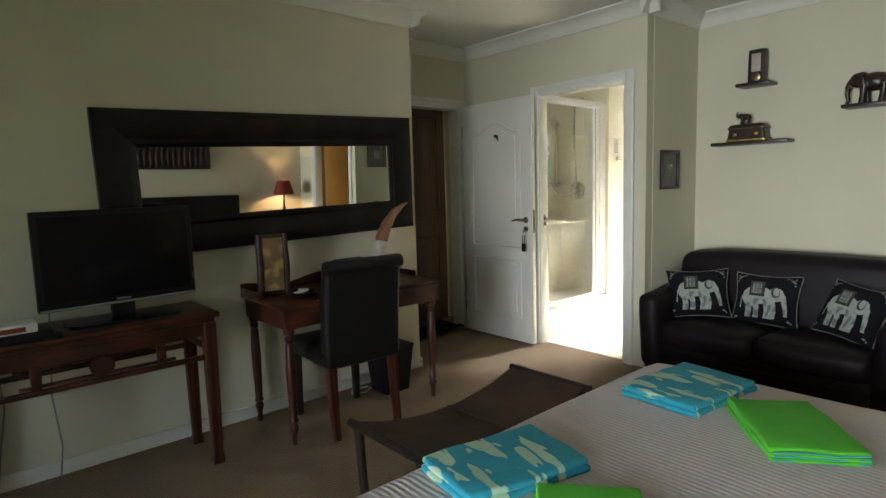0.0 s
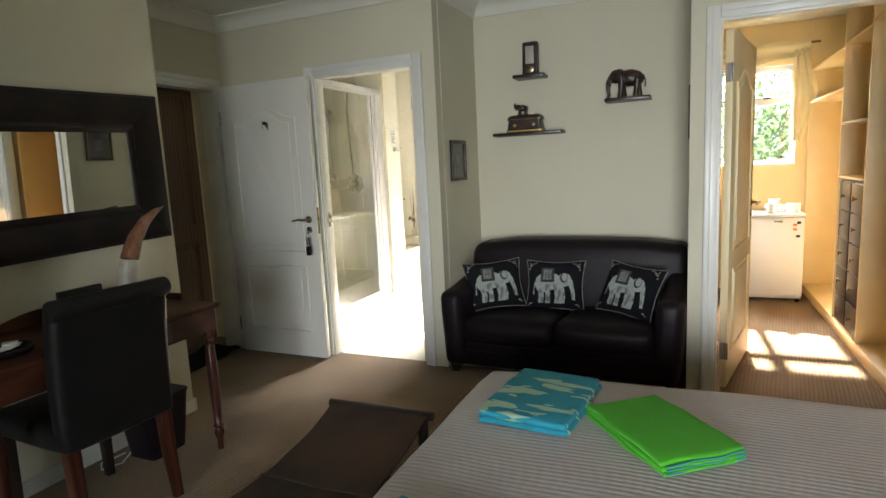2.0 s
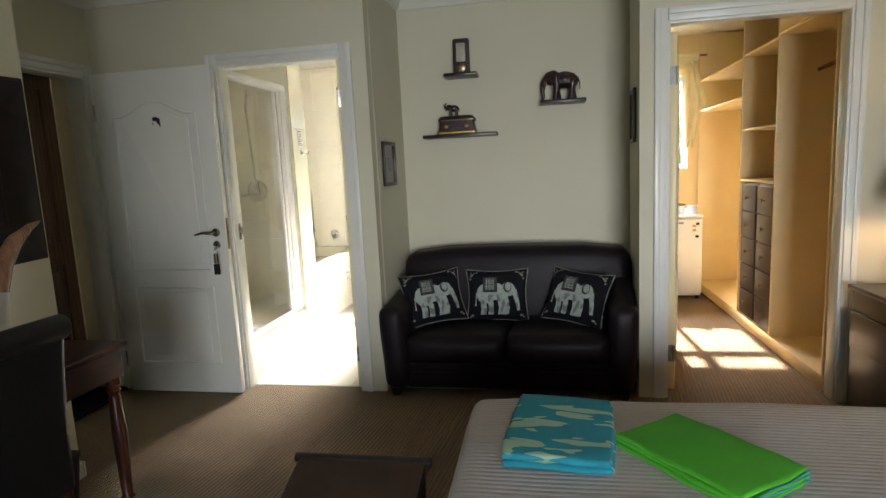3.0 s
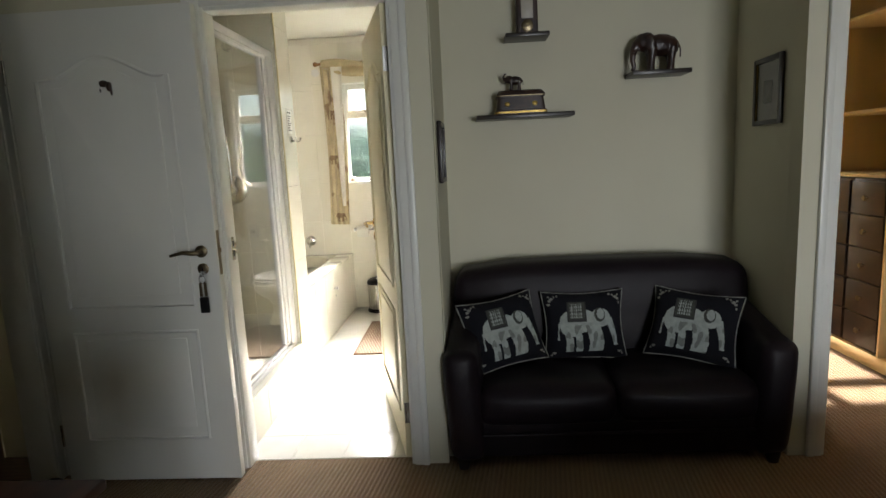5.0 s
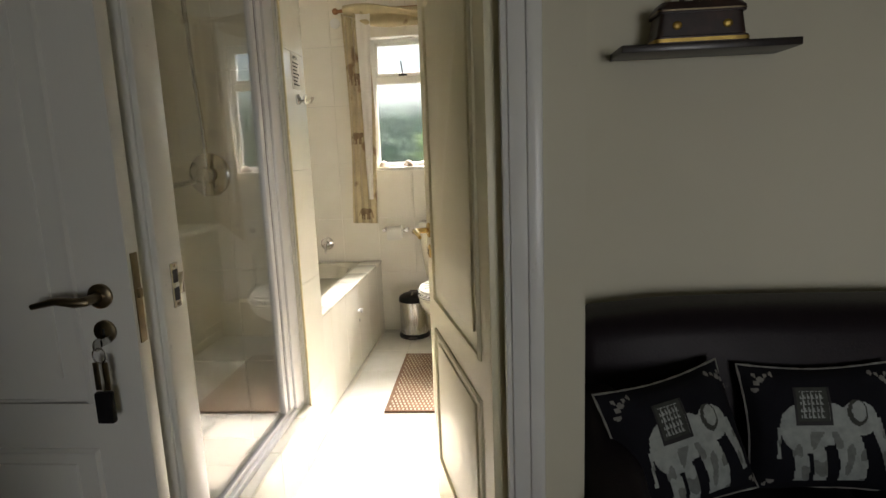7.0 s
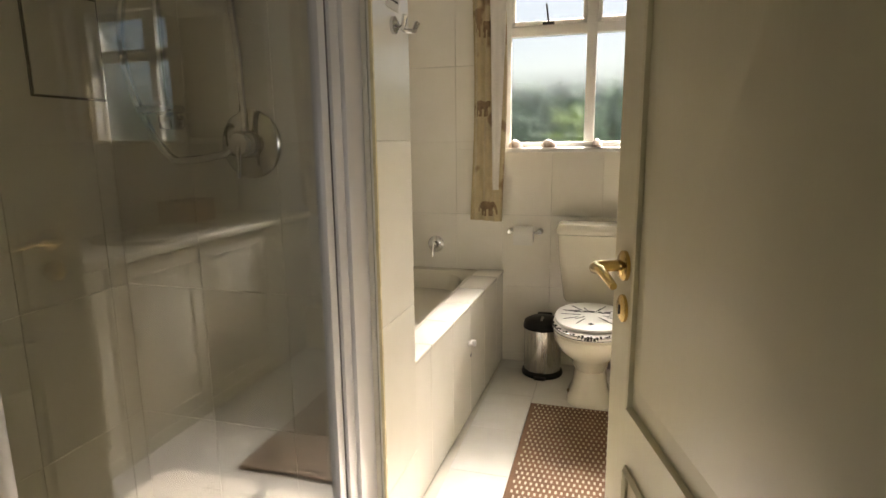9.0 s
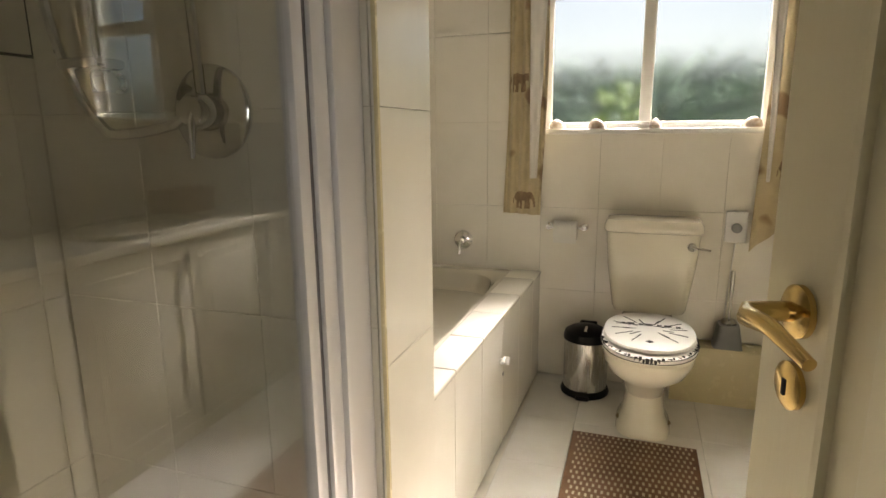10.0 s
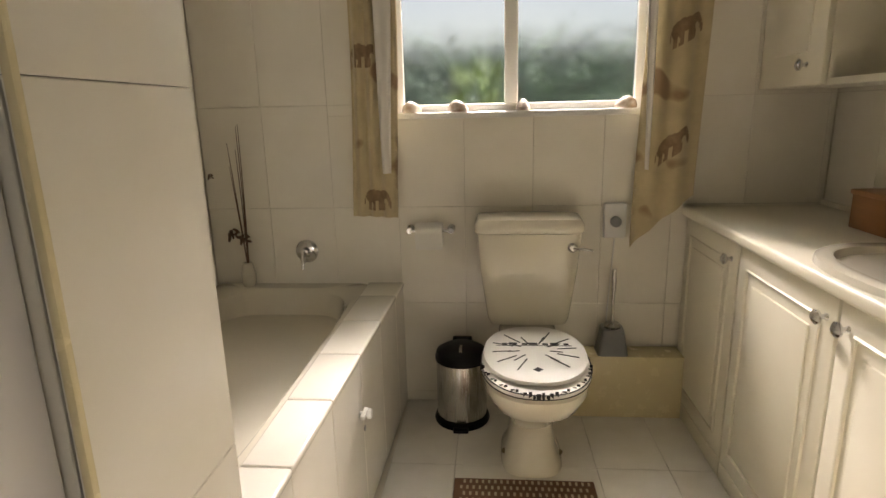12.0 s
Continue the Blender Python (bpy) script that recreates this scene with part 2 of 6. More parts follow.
THREAD = surf("grey_green_weave", (0.42, 0.46, 0.43), (0.28, 0.31, 0.29), 0.95, scale=45, fine=600, bump=0.7, dist=0.002)
THREADD = surf("dark_olive_weave", (0.060, 0.065, 0.055), (0.035, 0.038, 0.032), 0.95, scale=60, fine=600, bump=0.6, dist=0.002)
THREADM = surf("mid_grey_weave", (0.22, 0.24, 0.22), (0.15, 0.165, 0.15), 0.95, scale=60, fine=600, bump=0.6, dist=0.002)
THREADL = surf("pale_cord", (0.30, 0.30, 0.27), (0.18, 0.18, 0.16), 0.95, scale=60, fine=600, bump=0.6)
CURT = splashed("beige_printed_curtain", (0.60, 0.50, 0.30), (0.30, 0.20, 0.11), 7, 0.60, 0.66)
PRINT = surf("brown_curtain_print", (0.20, 0.13, 0.075), (0.34, 0.24, 0.14), 0.95, scale=30, fine=300, bump=0.2)
LINING = surf("white_curtain_lining", (0.80, 0.78, 0.72), (0.72, 0.70, 0.64), 0.9, scale=6, fine=300, bump=0.2)
CREAMC = surf("yellow_cream_curtain", (0.84, 0.74, 0.48), (0.78, 0.67, 0.40), 0.9, scale=6, fine=300, bump=0.2)
MATB = surf("brown_woven_bath_mat", (0.20, 0.105, 0.055), (0.13, 0.066, 0.034), 0.9, scale=10, fine=260, bump=0.7, dist=0.004)
MATC = surf("cream_mat_slots", (0.52, 0.44, 0.32), None, 0.9)
HORN_B = surf("polished_red_horn", (0.16, 0.055, 0.030), (0.32, 0.16, 0.09), 0.25, scale=9, fine=60, bump=0.1, coat=0.4, stretch=(3, 3, 0.4))
HORN_W = surf("bone_horn_base", (0.50, 0.46, 0.40), (0.36, 0.33, 0.28), 0.4, scale=14, fine=60, bump=0.1)
REDSHADE = surf("dark_red_lampshade", (0.22, 0.035, 0.02), (0.17, 0.025, 0.015), 0.8, scale=8, fine=300, bump=0.2)
GOLD = surf("old_gold_leaf", (0.55, 0.38, 0.10), (0.35, 0.22, 0.06), 0.4, 0.8, 40, 120, 0.3)
PARCH = splashed("amber_painted_hide", (0.20, 0.12, 0.05), (0.40, 0.24, 0.09), 11, 0.5, 0.62)
ARTD = surf("dark_picture", (0.035, 0.028, 0.026), (0.06, 0.05, 0.046), 0.2, scale=12, fine=60, bump=0.02, coat=0.6)
ARTG = surf("grey_picture_patch", (0.20, 0.20, 0.20), (0.12, 0.12, 0.12), 0.4, scale=30, fine=80, bump=0.02)
PAPER = surf("white_paper", (0.80, 0.79, 0.74), (0.76, 0.75, 0.70), 0.9, scale=9, fine=200, bump=0.05)
INK = surf("black_ink", (0.02, 0.02, 0.02), None, 0.7)
DRYP = surf("dry_brown_stems", (0.16, 0.09, 0.05), (0.09, 0.05, 0.03), 0.9, scale=30, fine=200, bump=0.3)
SHELLM = surf("mother_of_pearl_shell", (0.62, 0.56, 0.48), (0.30, 0.20, 0.14), 0.2, scale=40, fine=120, bump=0.2, coat=0.5)
DRAWER = wood("espresso_drawer", (0.020, 0.012, 0.010), (0.060, 0.036, 0.028), 0.35, 0.3)
FRIDGE = surf("white_fridge_enamel", (0.80, 0.80, 0.78), (0.76, 0.76, 0.74), 0.3, scale=5, fine=200, bump=0.06)
ORANGE = surf("orange_sticker", (0.75, 0.25, 0.05), None, 0.5)
GREENS = surf("green_sticker", (0.25, 0.40, 0.15), None, 0.5)
LEAF = surf("garden_leaf", (0.050, 0.105, 0.045), (0.09, 0.16, 0.07), 0.5, scale=3, fine=60, bump=0.2)
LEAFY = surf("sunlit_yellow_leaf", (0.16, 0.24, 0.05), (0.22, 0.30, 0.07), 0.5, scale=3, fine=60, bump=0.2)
GRASS = surf("lawn", (0.05, 0.09, 0.025), (0.08, 0.11, 0.04), 0.95, scale=1.5, fine=60, bump=0.6, dist=0.02)
PLASTER = surf("pale_outside_plaster", (0.55, 0.52, 0.45), (0.48, 0.45, 0.38), 0.9, scale=1.2, fine=40, bump=0.4)
BULB = glow("lamp_bulb", (1.0, 0.72, 0.38), 30.0)
CLEAR = pane("clear_pane", (0.97, 0.98, 0.97), 0.02, 0.6)
SHOWERG = pane("shower_glass", (0.93, 0.94, 0.92), 0.115, 0.7, 4.0)
FROST = frosted("frosted_pane")
SILVER, sn, sl, sb = mat("mirror_silver")
sb.inputs["Metallic"].default_value, sb.inputs["Roughness"].default_value = 1.0, 0.015
sb.inputs["Base Color"].default_value = (0.86, 0.87, 0.85, 1)

for m_ in (LEATHER, BLACKL, EBONYF, MAHOG, MAHOGZ):
    m_.node_tree.nodes["Principled BSDF"].inputs["Specular IOR Level"].default_value = 0.28
LEATHER.node_tree.nodes["Principled BSDF"].inputs["Specular IOR Level"].default_value = 0.2
for m_ in (NAVY, SCREEN, BLACKP):
    m_.node_tree.nodes["Principled BSDF"].inputs["Specular IOR Level"].default_value = 0.1
for m_ in (EBONYF, MAHOG, MAHOGZ):
    m_.node_tree.nodes["Principled BSDF"].inputs["Coat Weight"].default_value = 0.08


# ---- mesh helpers ----
def bx(x0, y0, z0, x1, y1, z1, bev=0.0, seg=2):
    bm = bmesh.new()
    bmesh.ops.create_cube(bm, size=1, matrix=Matrix.Translation(((x0 + x1) / 2, (y0 + y1) / 2, (z0 + z1) / 2)) @ Matrix.Diagonal((x1 - x0, y1 - y0, z1 - z0, 1)))
    if bev:
        bmesh.ops.bevel(bm, geom=bm.edges[:], offset=bev, segments=seg, profile=0.5, affect="EDGES")
    return bm


def add(bm, other, m=None):
    """Joins other into bm."""
    me = bpy.data.meshes.new("tmp")
    other.to_mesh(me)
    other.free()
    if m is not None:
        me.transform(m)
    bm.from_mesh(me)
    bpy.data.meshes.remove(me)
    return bm


def joined(*bms):
    for other in bms[1:]:
        add(bms[0], other)
    return bms[0]


def lathe(profile, seg=24, m=None, caps=True):
    """A turned solid round z from (radius, z) pairs."""
    bm = bmesh.new()
    rings = [[bm.verts.new((r * math.cos(2 * math.pi * i / seg), r * math.sin(2 * math.pi * i / seg), z)) for i in range(seg)] for r, z in profile]
    for a, b in zip(rings, rings[1:]):
        for i in range(seg):
            bm.faces.new((a[i], a[(i + 1) % seg], b[(i + 1) % seg], b[i]))
    if caps:
        bm.faces.new(rings[0][::-1])
        bm.faces.new(rings[-1])
    bmesh.ops.recalc_face_normals(bm, faces=bm.faces)
    if m is not None:
        bmesh.ops.transform(bm, matrix=m, verts=bm.verts)
    return bm


def tube(points, radius, seg=8, radii=None, closed=False, flat=1.0):
    """A round bar along points."""
    pts = [Vector(p) for p in points]
    bm, rings, side = bmesh.new(), [], None
    count = len(pts)
    for i, p in enumerate(pts):
        a = pts[i - 1] if (i or closed) else p
        b = pts[(i + 1) % count] if (i < count - 1 or closed) else p
        d = (b - a).normalized()
        if side is None:
            side = d.orthogonal().normalized()
        side = (side - d * side.dot(d)).normalized()
        up = d.cross(side)
        r = radii[i] if radii else radius
        rings.append([bm.verts.new(p + r * (math.cos(2 * math.pi * k / seg) * side + flat * math.sin(2 * math.pi * k / seg) * up)) for k in range(seg)])
    pairs = list(zip(rings, rings[1:])) + ([(rings[-1], rings[0])] if closed else [])
    for a, b in pairs:
        for k in range(seg):
            bm.faces.new((a[k], a[(k + 1) % seg], b[(k + 1) % seg], b[k]))
    if not closed:
        bm.faces.new(rings[0][::-1])
        bm.faces.new(rings[-1])
    bmesh.ops.recalc_face_normals(bm, faces=bm.faces)
    return bm


def sheet(fn, nu, nv, thick=0.0):
    """A surface from fn(u, v), u and v from 0 to 1, thickened to one side."""
    bm = bmesh.new()
    grid = [[bm.verts.new(fn(i / nu, j / nv)) for j in range(nv + 1)] for i in range(nu + 1)]
    for i in range(nu):
        for j in range(nv):
            bm.faces.new((grid[i][j], grid[i + 1][j], grid[i + 1][j + 1], grid[i][j + 1]))
    bmesh.ops.recalc_face_normals(bm, faces=bm.faces)
    if thick:
        bmesh.ops.solidify(bm, geom=bm.faces[:] + bm.edges[:] + bm.verts[:], thickness=thick)
    return bm


def prism(outline, y0, y1, bev=0.0):
    """An outline of (x, z) pairs, solid from y0 to y1."""
    bm = bmesh.new()
    f = bm.faces.new([bm.verts.new((x, y0, z)) for x, z in outline])
    out = bmesh.ops.extrude_face_region(bm, geom=[f])
    bmesh.ops.translate(bm, vec=(0, y1 - y0, 0), verts=[v for v in out["geom"] if isinstance(v, bmesh.types.BMVert)])
    bmesh.ops.recalc_face_normals(bm, faces=bm.faces)
    if bev:
        bmesh.ops.bevel(bm, geom=bm.edges[:], offset=bev, segments=2, profile=0.5, affect="EDGES")
    return bm


def blob(m, sub=2):
    bm = bmesh.new()
    bmesh.ops.create_icosphere(bm, subdivisions=sub, radius=1, matrix=m)
    return bm


def ell(x, y, z, a, b, c, rx=0, ry=0, rz=0, sub=2):
    return blob(pose(x, y, z, rx, ry, rz) @ Matrix.Diagonal((a, b, c, 1)), sub)


def mesh_of(name, bm, material, smooth=True):
    me = bpy.data.meshes.new(name)
    bm.to_mesh(me)
    bm.free()
    me.materials.append(material)
    if smooth:
        me.shade_smooth()
        me.set_sharp_from_angle(angle=radians(38))
    return me


def setting(name, bm, material, label, category=""):
    return tagged(new(name, mesh_of(name, bm, material)), label, category or name.split("_")[0], kind="structure")


def thing(name, at, label, category, group="", rz=0):
    ob = new(name)
    ob.empty_display_size = 0.05
    ob.matrix_world = pose(*at, 0, 0, rz)
    return tagged(ob, label, category, group)


def part(name, bm, material, parent, label="", smooth=True):
    ob = new(name, mesh_of(name, bm, material, smooth))
    ob.parent = parent
    if label:
        ob["label"] = label
    return ob


def single(name, bm, material, at, label, category, group="", rz=0):
    ob = new(name, mesh_of(name, bm, material))
    ob.matrix_world = pose(*at, 0, 0, rz)
    return tagged(ob, label, category, group)


def holed(axis, at0, at1, u0, u1, z0, z1, holes):
    """A wall slab across axis 'x' or 'y' from at0 to at1, from u0 to u1 along it, with rectangular holes (u0, u1, z0, z1)."""
    us = sorted({u0, u1, *[h[0] for h in holes], *[h[1] for h in holes]})
    zs = sorted({z0, z1, *[h[2] for h in holes], *[h[3] for h in holes]})
    bm = bmesh.new()
    inside = lambda u, z: u0 < u < u1 and z0 < z < z1 and not any(h[0] < u < h[1] and h[2] < z < h[3] for h in holes)
    put = lambda a, u, z: (a, u, z) if axis == "x" else (u, a, z)

    def quad(*cs):
        bm.faces.new([bm.verts.new(c) for c in cs])

    for ua, ub in zip(us, us[1:]):
        for za, zb in zip(zs, zs[1:]):
            um, zm = (ua + ub) / 2, (za + zb) / 2
            if not inside(um, zm):
                continue
            for a in (at0, at1):
                quad(put(a, ua, za), put(a, ub, za), put(a, ub, zb), put(a, ua, zb))
            if not inside(ua - 1e-4, zm):
                quad(put(at0, ua, za), put(at1, ua, za), put(at1, ua, zb), put(at0, ua, zb))
            if not inside(ub + 1e-4, zm):
                quad(put(at0, ub, za), put(at1, ub, za), put(at1, ub, zb), put(at0, ub, zb))
            if not inside(um, za - 1e-4):
                quad(put(at0, ua, za), put(at1, ua, za), put(at1, ub, za), put(at0, ub, za))
            if not inside(um, zb + 1e-4):
                quad(put(at0, ua, zb), put(at1, ua, zb), put(at1, ub, zb), put(at0, ub, zb))
    bmesh.ops.remove_doubles(bm, verts=bm.verts, dist=1e-5)
    bmesh.ops.recalc_face_normals(bm, faces=bm.faces)
    return bm


# ---- plan (metres) ----
X0, Y0 = -3.0, -0.16            # bedroom: garden wall and headboard wall
XD = 3.90                        # wall with the bathroom and closet doors
XB = 3.99                        # its far face
YM, XM = 4.00, 2.80              # mirror wall and its free end
YE = 4.60                        # entrance wall
AX, AY0, AY1 = 4.61, 1.237, 2.778  # sofa alcove: back wall and its two corners
SKEW, SKEWL = -0.074, -0.032      # its two sides run out of square
FY0, FY1 = AY0 + SKEW * (XD - AX), AY1 + SKEWL * (XD - AX)
XW = 6.80                        # outside wall
BY0, BY1 = 2.17, 4.60            # bathroom sides
CEILZ = 2.55
DOOR_B = (2.948, 3.748)          # bathroom doorway
DOOR_C = (0.258, 1.155)          # closet doorway
DOOR_E = (2.97, 3.83)            # entrance doorway
BWIN = (2.84, 3.80, 1.217, 2.12)  # bathroom window
CWIN = (0.36, 1.10, 1.25, 2.17)  # closet window
GDOOR = (0.05, 1.65, 0.03, 2.08)  # garden door

def skewed(bm, below=9.0, above=-9.0, skew=SKEW):
    """Runs the points between two y out of square with the alcove's sides."""
    for v in bm.verts:
        if above < v.co.y < below:
            v.co.y += skew * (v.co.x - AX)
    return bm


setting("floor_bedroom", joined(bx(X0, Y0 - 0.1, -0.1, XB - 0.03, YE + 0.06, 0), bx(XB - 0.03, AY0, -0.1, AX, AY1 + 0.06, 0)), CARPET, "tan loop-pile carpet with a diagonal rib", "carpet")
setting("floor_closet", bx(XB - 0.03, -0.5, -0.1, XW, 1.3, 0), CARPET, "tan loop-pile carpet in the dressing room", "carpet")
setting("floor_bathroom", bx(XB - 0.03, 2.1, -0.1, XW, YE, -0.006), GROUT, "grey grout bed of the tiled bathroom floor", "floor")
setting("wall_garden", holed("x", X0 - 0.2, X0, Y0 - 0.12, YM + 0.12, 0, CEILZ, [GDOOR]), WALL, "cream painted wall with the garden door", "wall")
setting("wall_headboard", bx(X0, Y0 - 0.12, 0, XD, Y0, CEILZ), WALL, "cream painted wall behind the bed", "wall")
setting("wall_mirror", joined(bx(X0, YM, 0, XM, YM + 0.12, CEILZ), bx(XM - 0.12, YM + 0.12, 0, XM, YE, CEILZ)), WALL, "cream painted wall with a large framed mirror", "wall")
setting("wall_entrance", holed("y", YE, YE + 0.12, XM - 0.12, XB, 0, CEILZ, [(*DOOR_E, -0.01, 2.045)]), WALL, "cream painted wall with the entrance doorway", "wall")
setting("wall_bathroom_door", holed("x", XD, XB, FY1, YE, 0, CEILZ, [(*DOOR_B, -0.01, 2.052)]), WALL, "cream painted wall with the bathroom doorway", "wall")
setting("wall_alcove_left", skewed(bx(XB, AY1, 0, AX, 2.905, CEILZ), 2.85, -9.0, SKEWL), WALL, "cream painted side of the sofa alcove", "wall")
setting("wall_alcove_back", bx(AX, AY0 - 0.1, 0, AX + 0.1, 2.905, CEILZ), WALL, "pale cream wall above the sofa", "wall")
setting("wall_alcove_right", skewed(bx(XB, AY0 - 0.1, 0, AX, AY0, CEILZ), 9, 1.2), WALL, "cream painted side of the sofa alcove with a picture", "wall")
setting("wall_closet_door", holed("x", XD, XB, Y0 - 0.12, FY0, 0, CEILZ, [(*DOOR_C, -0.01, 2.08)]), WALL, "cream painted wall with the dressing-room doorway", "wall")
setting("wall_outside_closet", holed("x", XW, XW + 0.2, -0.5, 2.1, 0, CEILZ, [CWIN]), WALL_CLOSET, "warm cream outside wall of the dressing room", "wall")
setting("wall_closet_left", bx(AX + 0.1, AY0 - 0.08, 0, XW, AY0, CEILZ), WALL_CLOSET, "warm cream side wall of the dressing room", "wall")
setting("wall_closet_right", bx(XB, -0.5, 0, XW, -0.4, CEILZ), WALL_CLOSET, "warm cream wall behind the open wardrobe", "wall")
wall_bo = setting("wall_bathroom_outside", holed("x", XW + 0.012, XW + 0.2, 2.1, YE + 0.1, -0.12, CEILZ, [BWIN]), GROUT, "white tiled bathroom wall with a frosted window", "wall")
wall_bl = setting("wall_bathroom_left", bx(XB, BY1, 0, XW + 0.012, BY1 + 0.1, CEILZ), GROUT, "white tiled wall along the bath", "wall")
wall_br = setting("wall_bathroom_right", bx(AX + 0.1, BY0 - 0.1, 0, XW + 0.012, BY0 - 0.008, CEILZ), GROUT, "white tiled wall above the vanity", "wall")
wall_bs = setting("wall_bathroom_shower_side", bx(XB, 2.905, 0, AX + 0.1, 2.910, CEILZ), GROUT, "white tiled wall behind the bathroom door", "wall")
wall_pier = setting("wall_shower_pier", bx(5.0, 3.80, 0, 5.25, BY1, CEILZ), GROUT, "white tiled pier between shower and bath", "wall")
setting("ceiling_bedroom", bx(X0 - 0.2, Y0 - 0.12, CEILZ, AX + 0.1, YE + 0.12, CEILZ + 0.1), CEIL, "white painted bedroom ceiling", "ceiling")
setting("ceiling_bathroom", bx(AX + 0.1, 2.1, CEILZ - 0.02, XW + 0.2, YE + 0.12, CEILZ + 0.1), CEIL, "white painted bathroom ceiling", "ceiling")
setting("ceiling_closet", bx(AX + 0.1, -0.5, CEILZ, XW + 0.2, 2.1, CEILZ + 0.1), CEIL, "white painted dressing-room ceiling", "ceiling")

# dark passage behind the entrance door
setting("wall_passage", joined(bx(2.75, YE + 0.12, 0, 2.85, 5.1, 2.4), bx(4.05, YE + 0.12, 0, 4.15, 5.1, 2.4), bx(2.75, 5.05, 0, 4.15, 5.15, 2.4)), WALL, "shaded cream walls of the entrance passage", "wall")
pd = tagged(thing("door_passage", (3.42, 5.03, 0), "brown stained panelled door closing the passage", "door"), kind="structure")
part("leaf", bx(-0.58, -0.02, 0.005, 0.58, 0.02, 2.2, 0.003), DARKDOOR, pd)
for xa, xb in ((-0.48, -0.06), (0.06, 0.48)):
    for za, zb in ((0.2, 0.85), (1.0, 2.0)):
        part("panel_moulding", tube([(xa, -0.02, za), (xb, -0.02, za), (xb, -0.02, zb), (xa, -0.02, zb)], 0.012, 6, closed=True), DARKDOOR, pd)
        part("panel_field", bx(xa + 0.05, -0.03, za + 0.05, xb - 0.05, -0.015, zb - 0.05, 0.006), DARKDOOR, pd)
setting("ceiling_passage", bx(2.75, YE + 0.12, 2.4, 4.15, 5.15, 2.5), CEIL, "plain passage ceiling", "ceiling")
setting("floor_passage", bx(2.65, YE + 0.06, -0.1, 4.15, 5.15, -0.004), DARKDOOR, "dark boarded passage floor", "floor")


def cornice(p, q, inward):
    """A coved cornice along p-q under the ceiling; inward: the way into the room."""
    p, q, n = Vector((*p, 0)), Vector((*q, 0)), Vector((*inward, 0))
    prof = [(0, 0), (0.012, 0), (0.02, 0.012), (0.03, 0.04), (0.055, 0.07), (0.085, 0.083), (0.095, 0.088), (0.095, 0.1), (0, 0.1)]
    bm = bmesh.new()
    ends = [[bm.verts.new(e + n * a + Vector((0, 0, CEILZ - 0.1 + b))) for a, b in prof] for e in (p, q)]
    for i in range(len(prof)):
        j = (i + 1) % len(prof)
        bm.faces.new((ends[0][i], ends[0][j], ends[1][j], ends[1][i]))
    bm.faces.new(ends[0])
    bm.faces.new(ends[1])
    bmesh.ops.recalc_face_normals(bm, faces=bm.faces)
    return bm


setting("trim_cornice", joined(
    cornice((X0, YM), (XM, YM), (0, -1)), cornice((XM, YM - 0.095), (XM, YE), (1, 0)), cornice((XM, YE), (XD, YE), (0, -1)),
    cornice((XD, YE), (XD, FY1 - 0.095), (-1, 0)), cornice((XD - 0.095, FY1), (AX, AY1), (0, -1)), cornice((AX, AY1), (AX, AY0), (-1, 0)),
    cornice((AX, AY0), (XD - 0.095, FY0), (0, 1)), cornice((XD, FY0 + 0.095), (XD, Y0), (-1, 0)), cornice((X0, Y0), (XD, Y0), (0, 1))), CEIL, "white coved cornice", "cornice")
setting("baseboard", joined(
    bx(X0, YM - 0.014, 0, XM, YM, 0.075, 0.004), bx(XM, YM - 0.014, 0, XM + 0.014, YE, 0.075, 0.004), bx(XM + 0.014, YE - 0.014, 0, DOOR_E[0] - 0.07, YE, 0.075, 0.004),
    bx(XD - 0.014, 3.83, 0, XD, YE - 0.08, 0.075, 0.004), bx(AX - 0.014, AY0, 0, AX, AY1, 0.075, 0.004), bx(XD - 0.014, Y0, 0, XD, DOOR_C[0] - 0.08, 0.075, 0.004)), TRIM, "white painted skirting board", "baseboard")


def casing(name, axis, face, out, u0, u1, top, depth, label):
    """Door lining and stepped architrave round an opening; face: the wall face, out: -1 or 1, the way it stands proud."""
    root = tagged(new(name), label, "door frame", kind="structure")

    def slab(a0, a1, ua, ub, z0, z1, bev=0.004):
        a0, a1 = min(a0, a1), max(a0, a1)
        return bx(a0, ua, z0, a1, ub, z1, bev) if axis == "x" else bx(ua, a0, z0, ub, a1, z1, bev)

    back = face - out * depth
    for nm, ua, ub in (("jamb", u0, u0 + 0.022), ("jamb", u1 - 0.022, u1)):
        part(nm, slab(face + out * 0.004, back - out * 0.004, ua, ub, 0, top), TRIM, root)
    part("head", slab(face + out * 0.003, back - out * 0.003, u0 + 0.022, u1 - 0.022, top - 0.022, top), TRIM, root)
    for f, o in ((face, out), (back, -out)):
        for ua, ub, s in ((u0 - 0.06, u0 + 0.008, -1), (u1 - 0.008, u1 + 0.06, 1)):
            bm = slab(f, f + o * 0.012, ua, ub, 0, top + 0.06)
            add(bm, slab(f, f + o * 0.02, ua + (0.0 if s < 0 else 0.036), ub - (0.036 if s < 0 else 0.0), 0, top + 0.06, 0.006))
            part("architrave", bm, TRIM, root)
        bm = slab(f, f + o * 0.012, u0 + 0.009, u1 - 0.009, top - 0.008, top + 0.06)
        add(bm, slab(f, f + o * 0.02, u0 + 0.009, u1 - 0.009, top + 0.026, top + 0.06, 0.006))
        part("architrave", bm, TRIM, root)
    return root


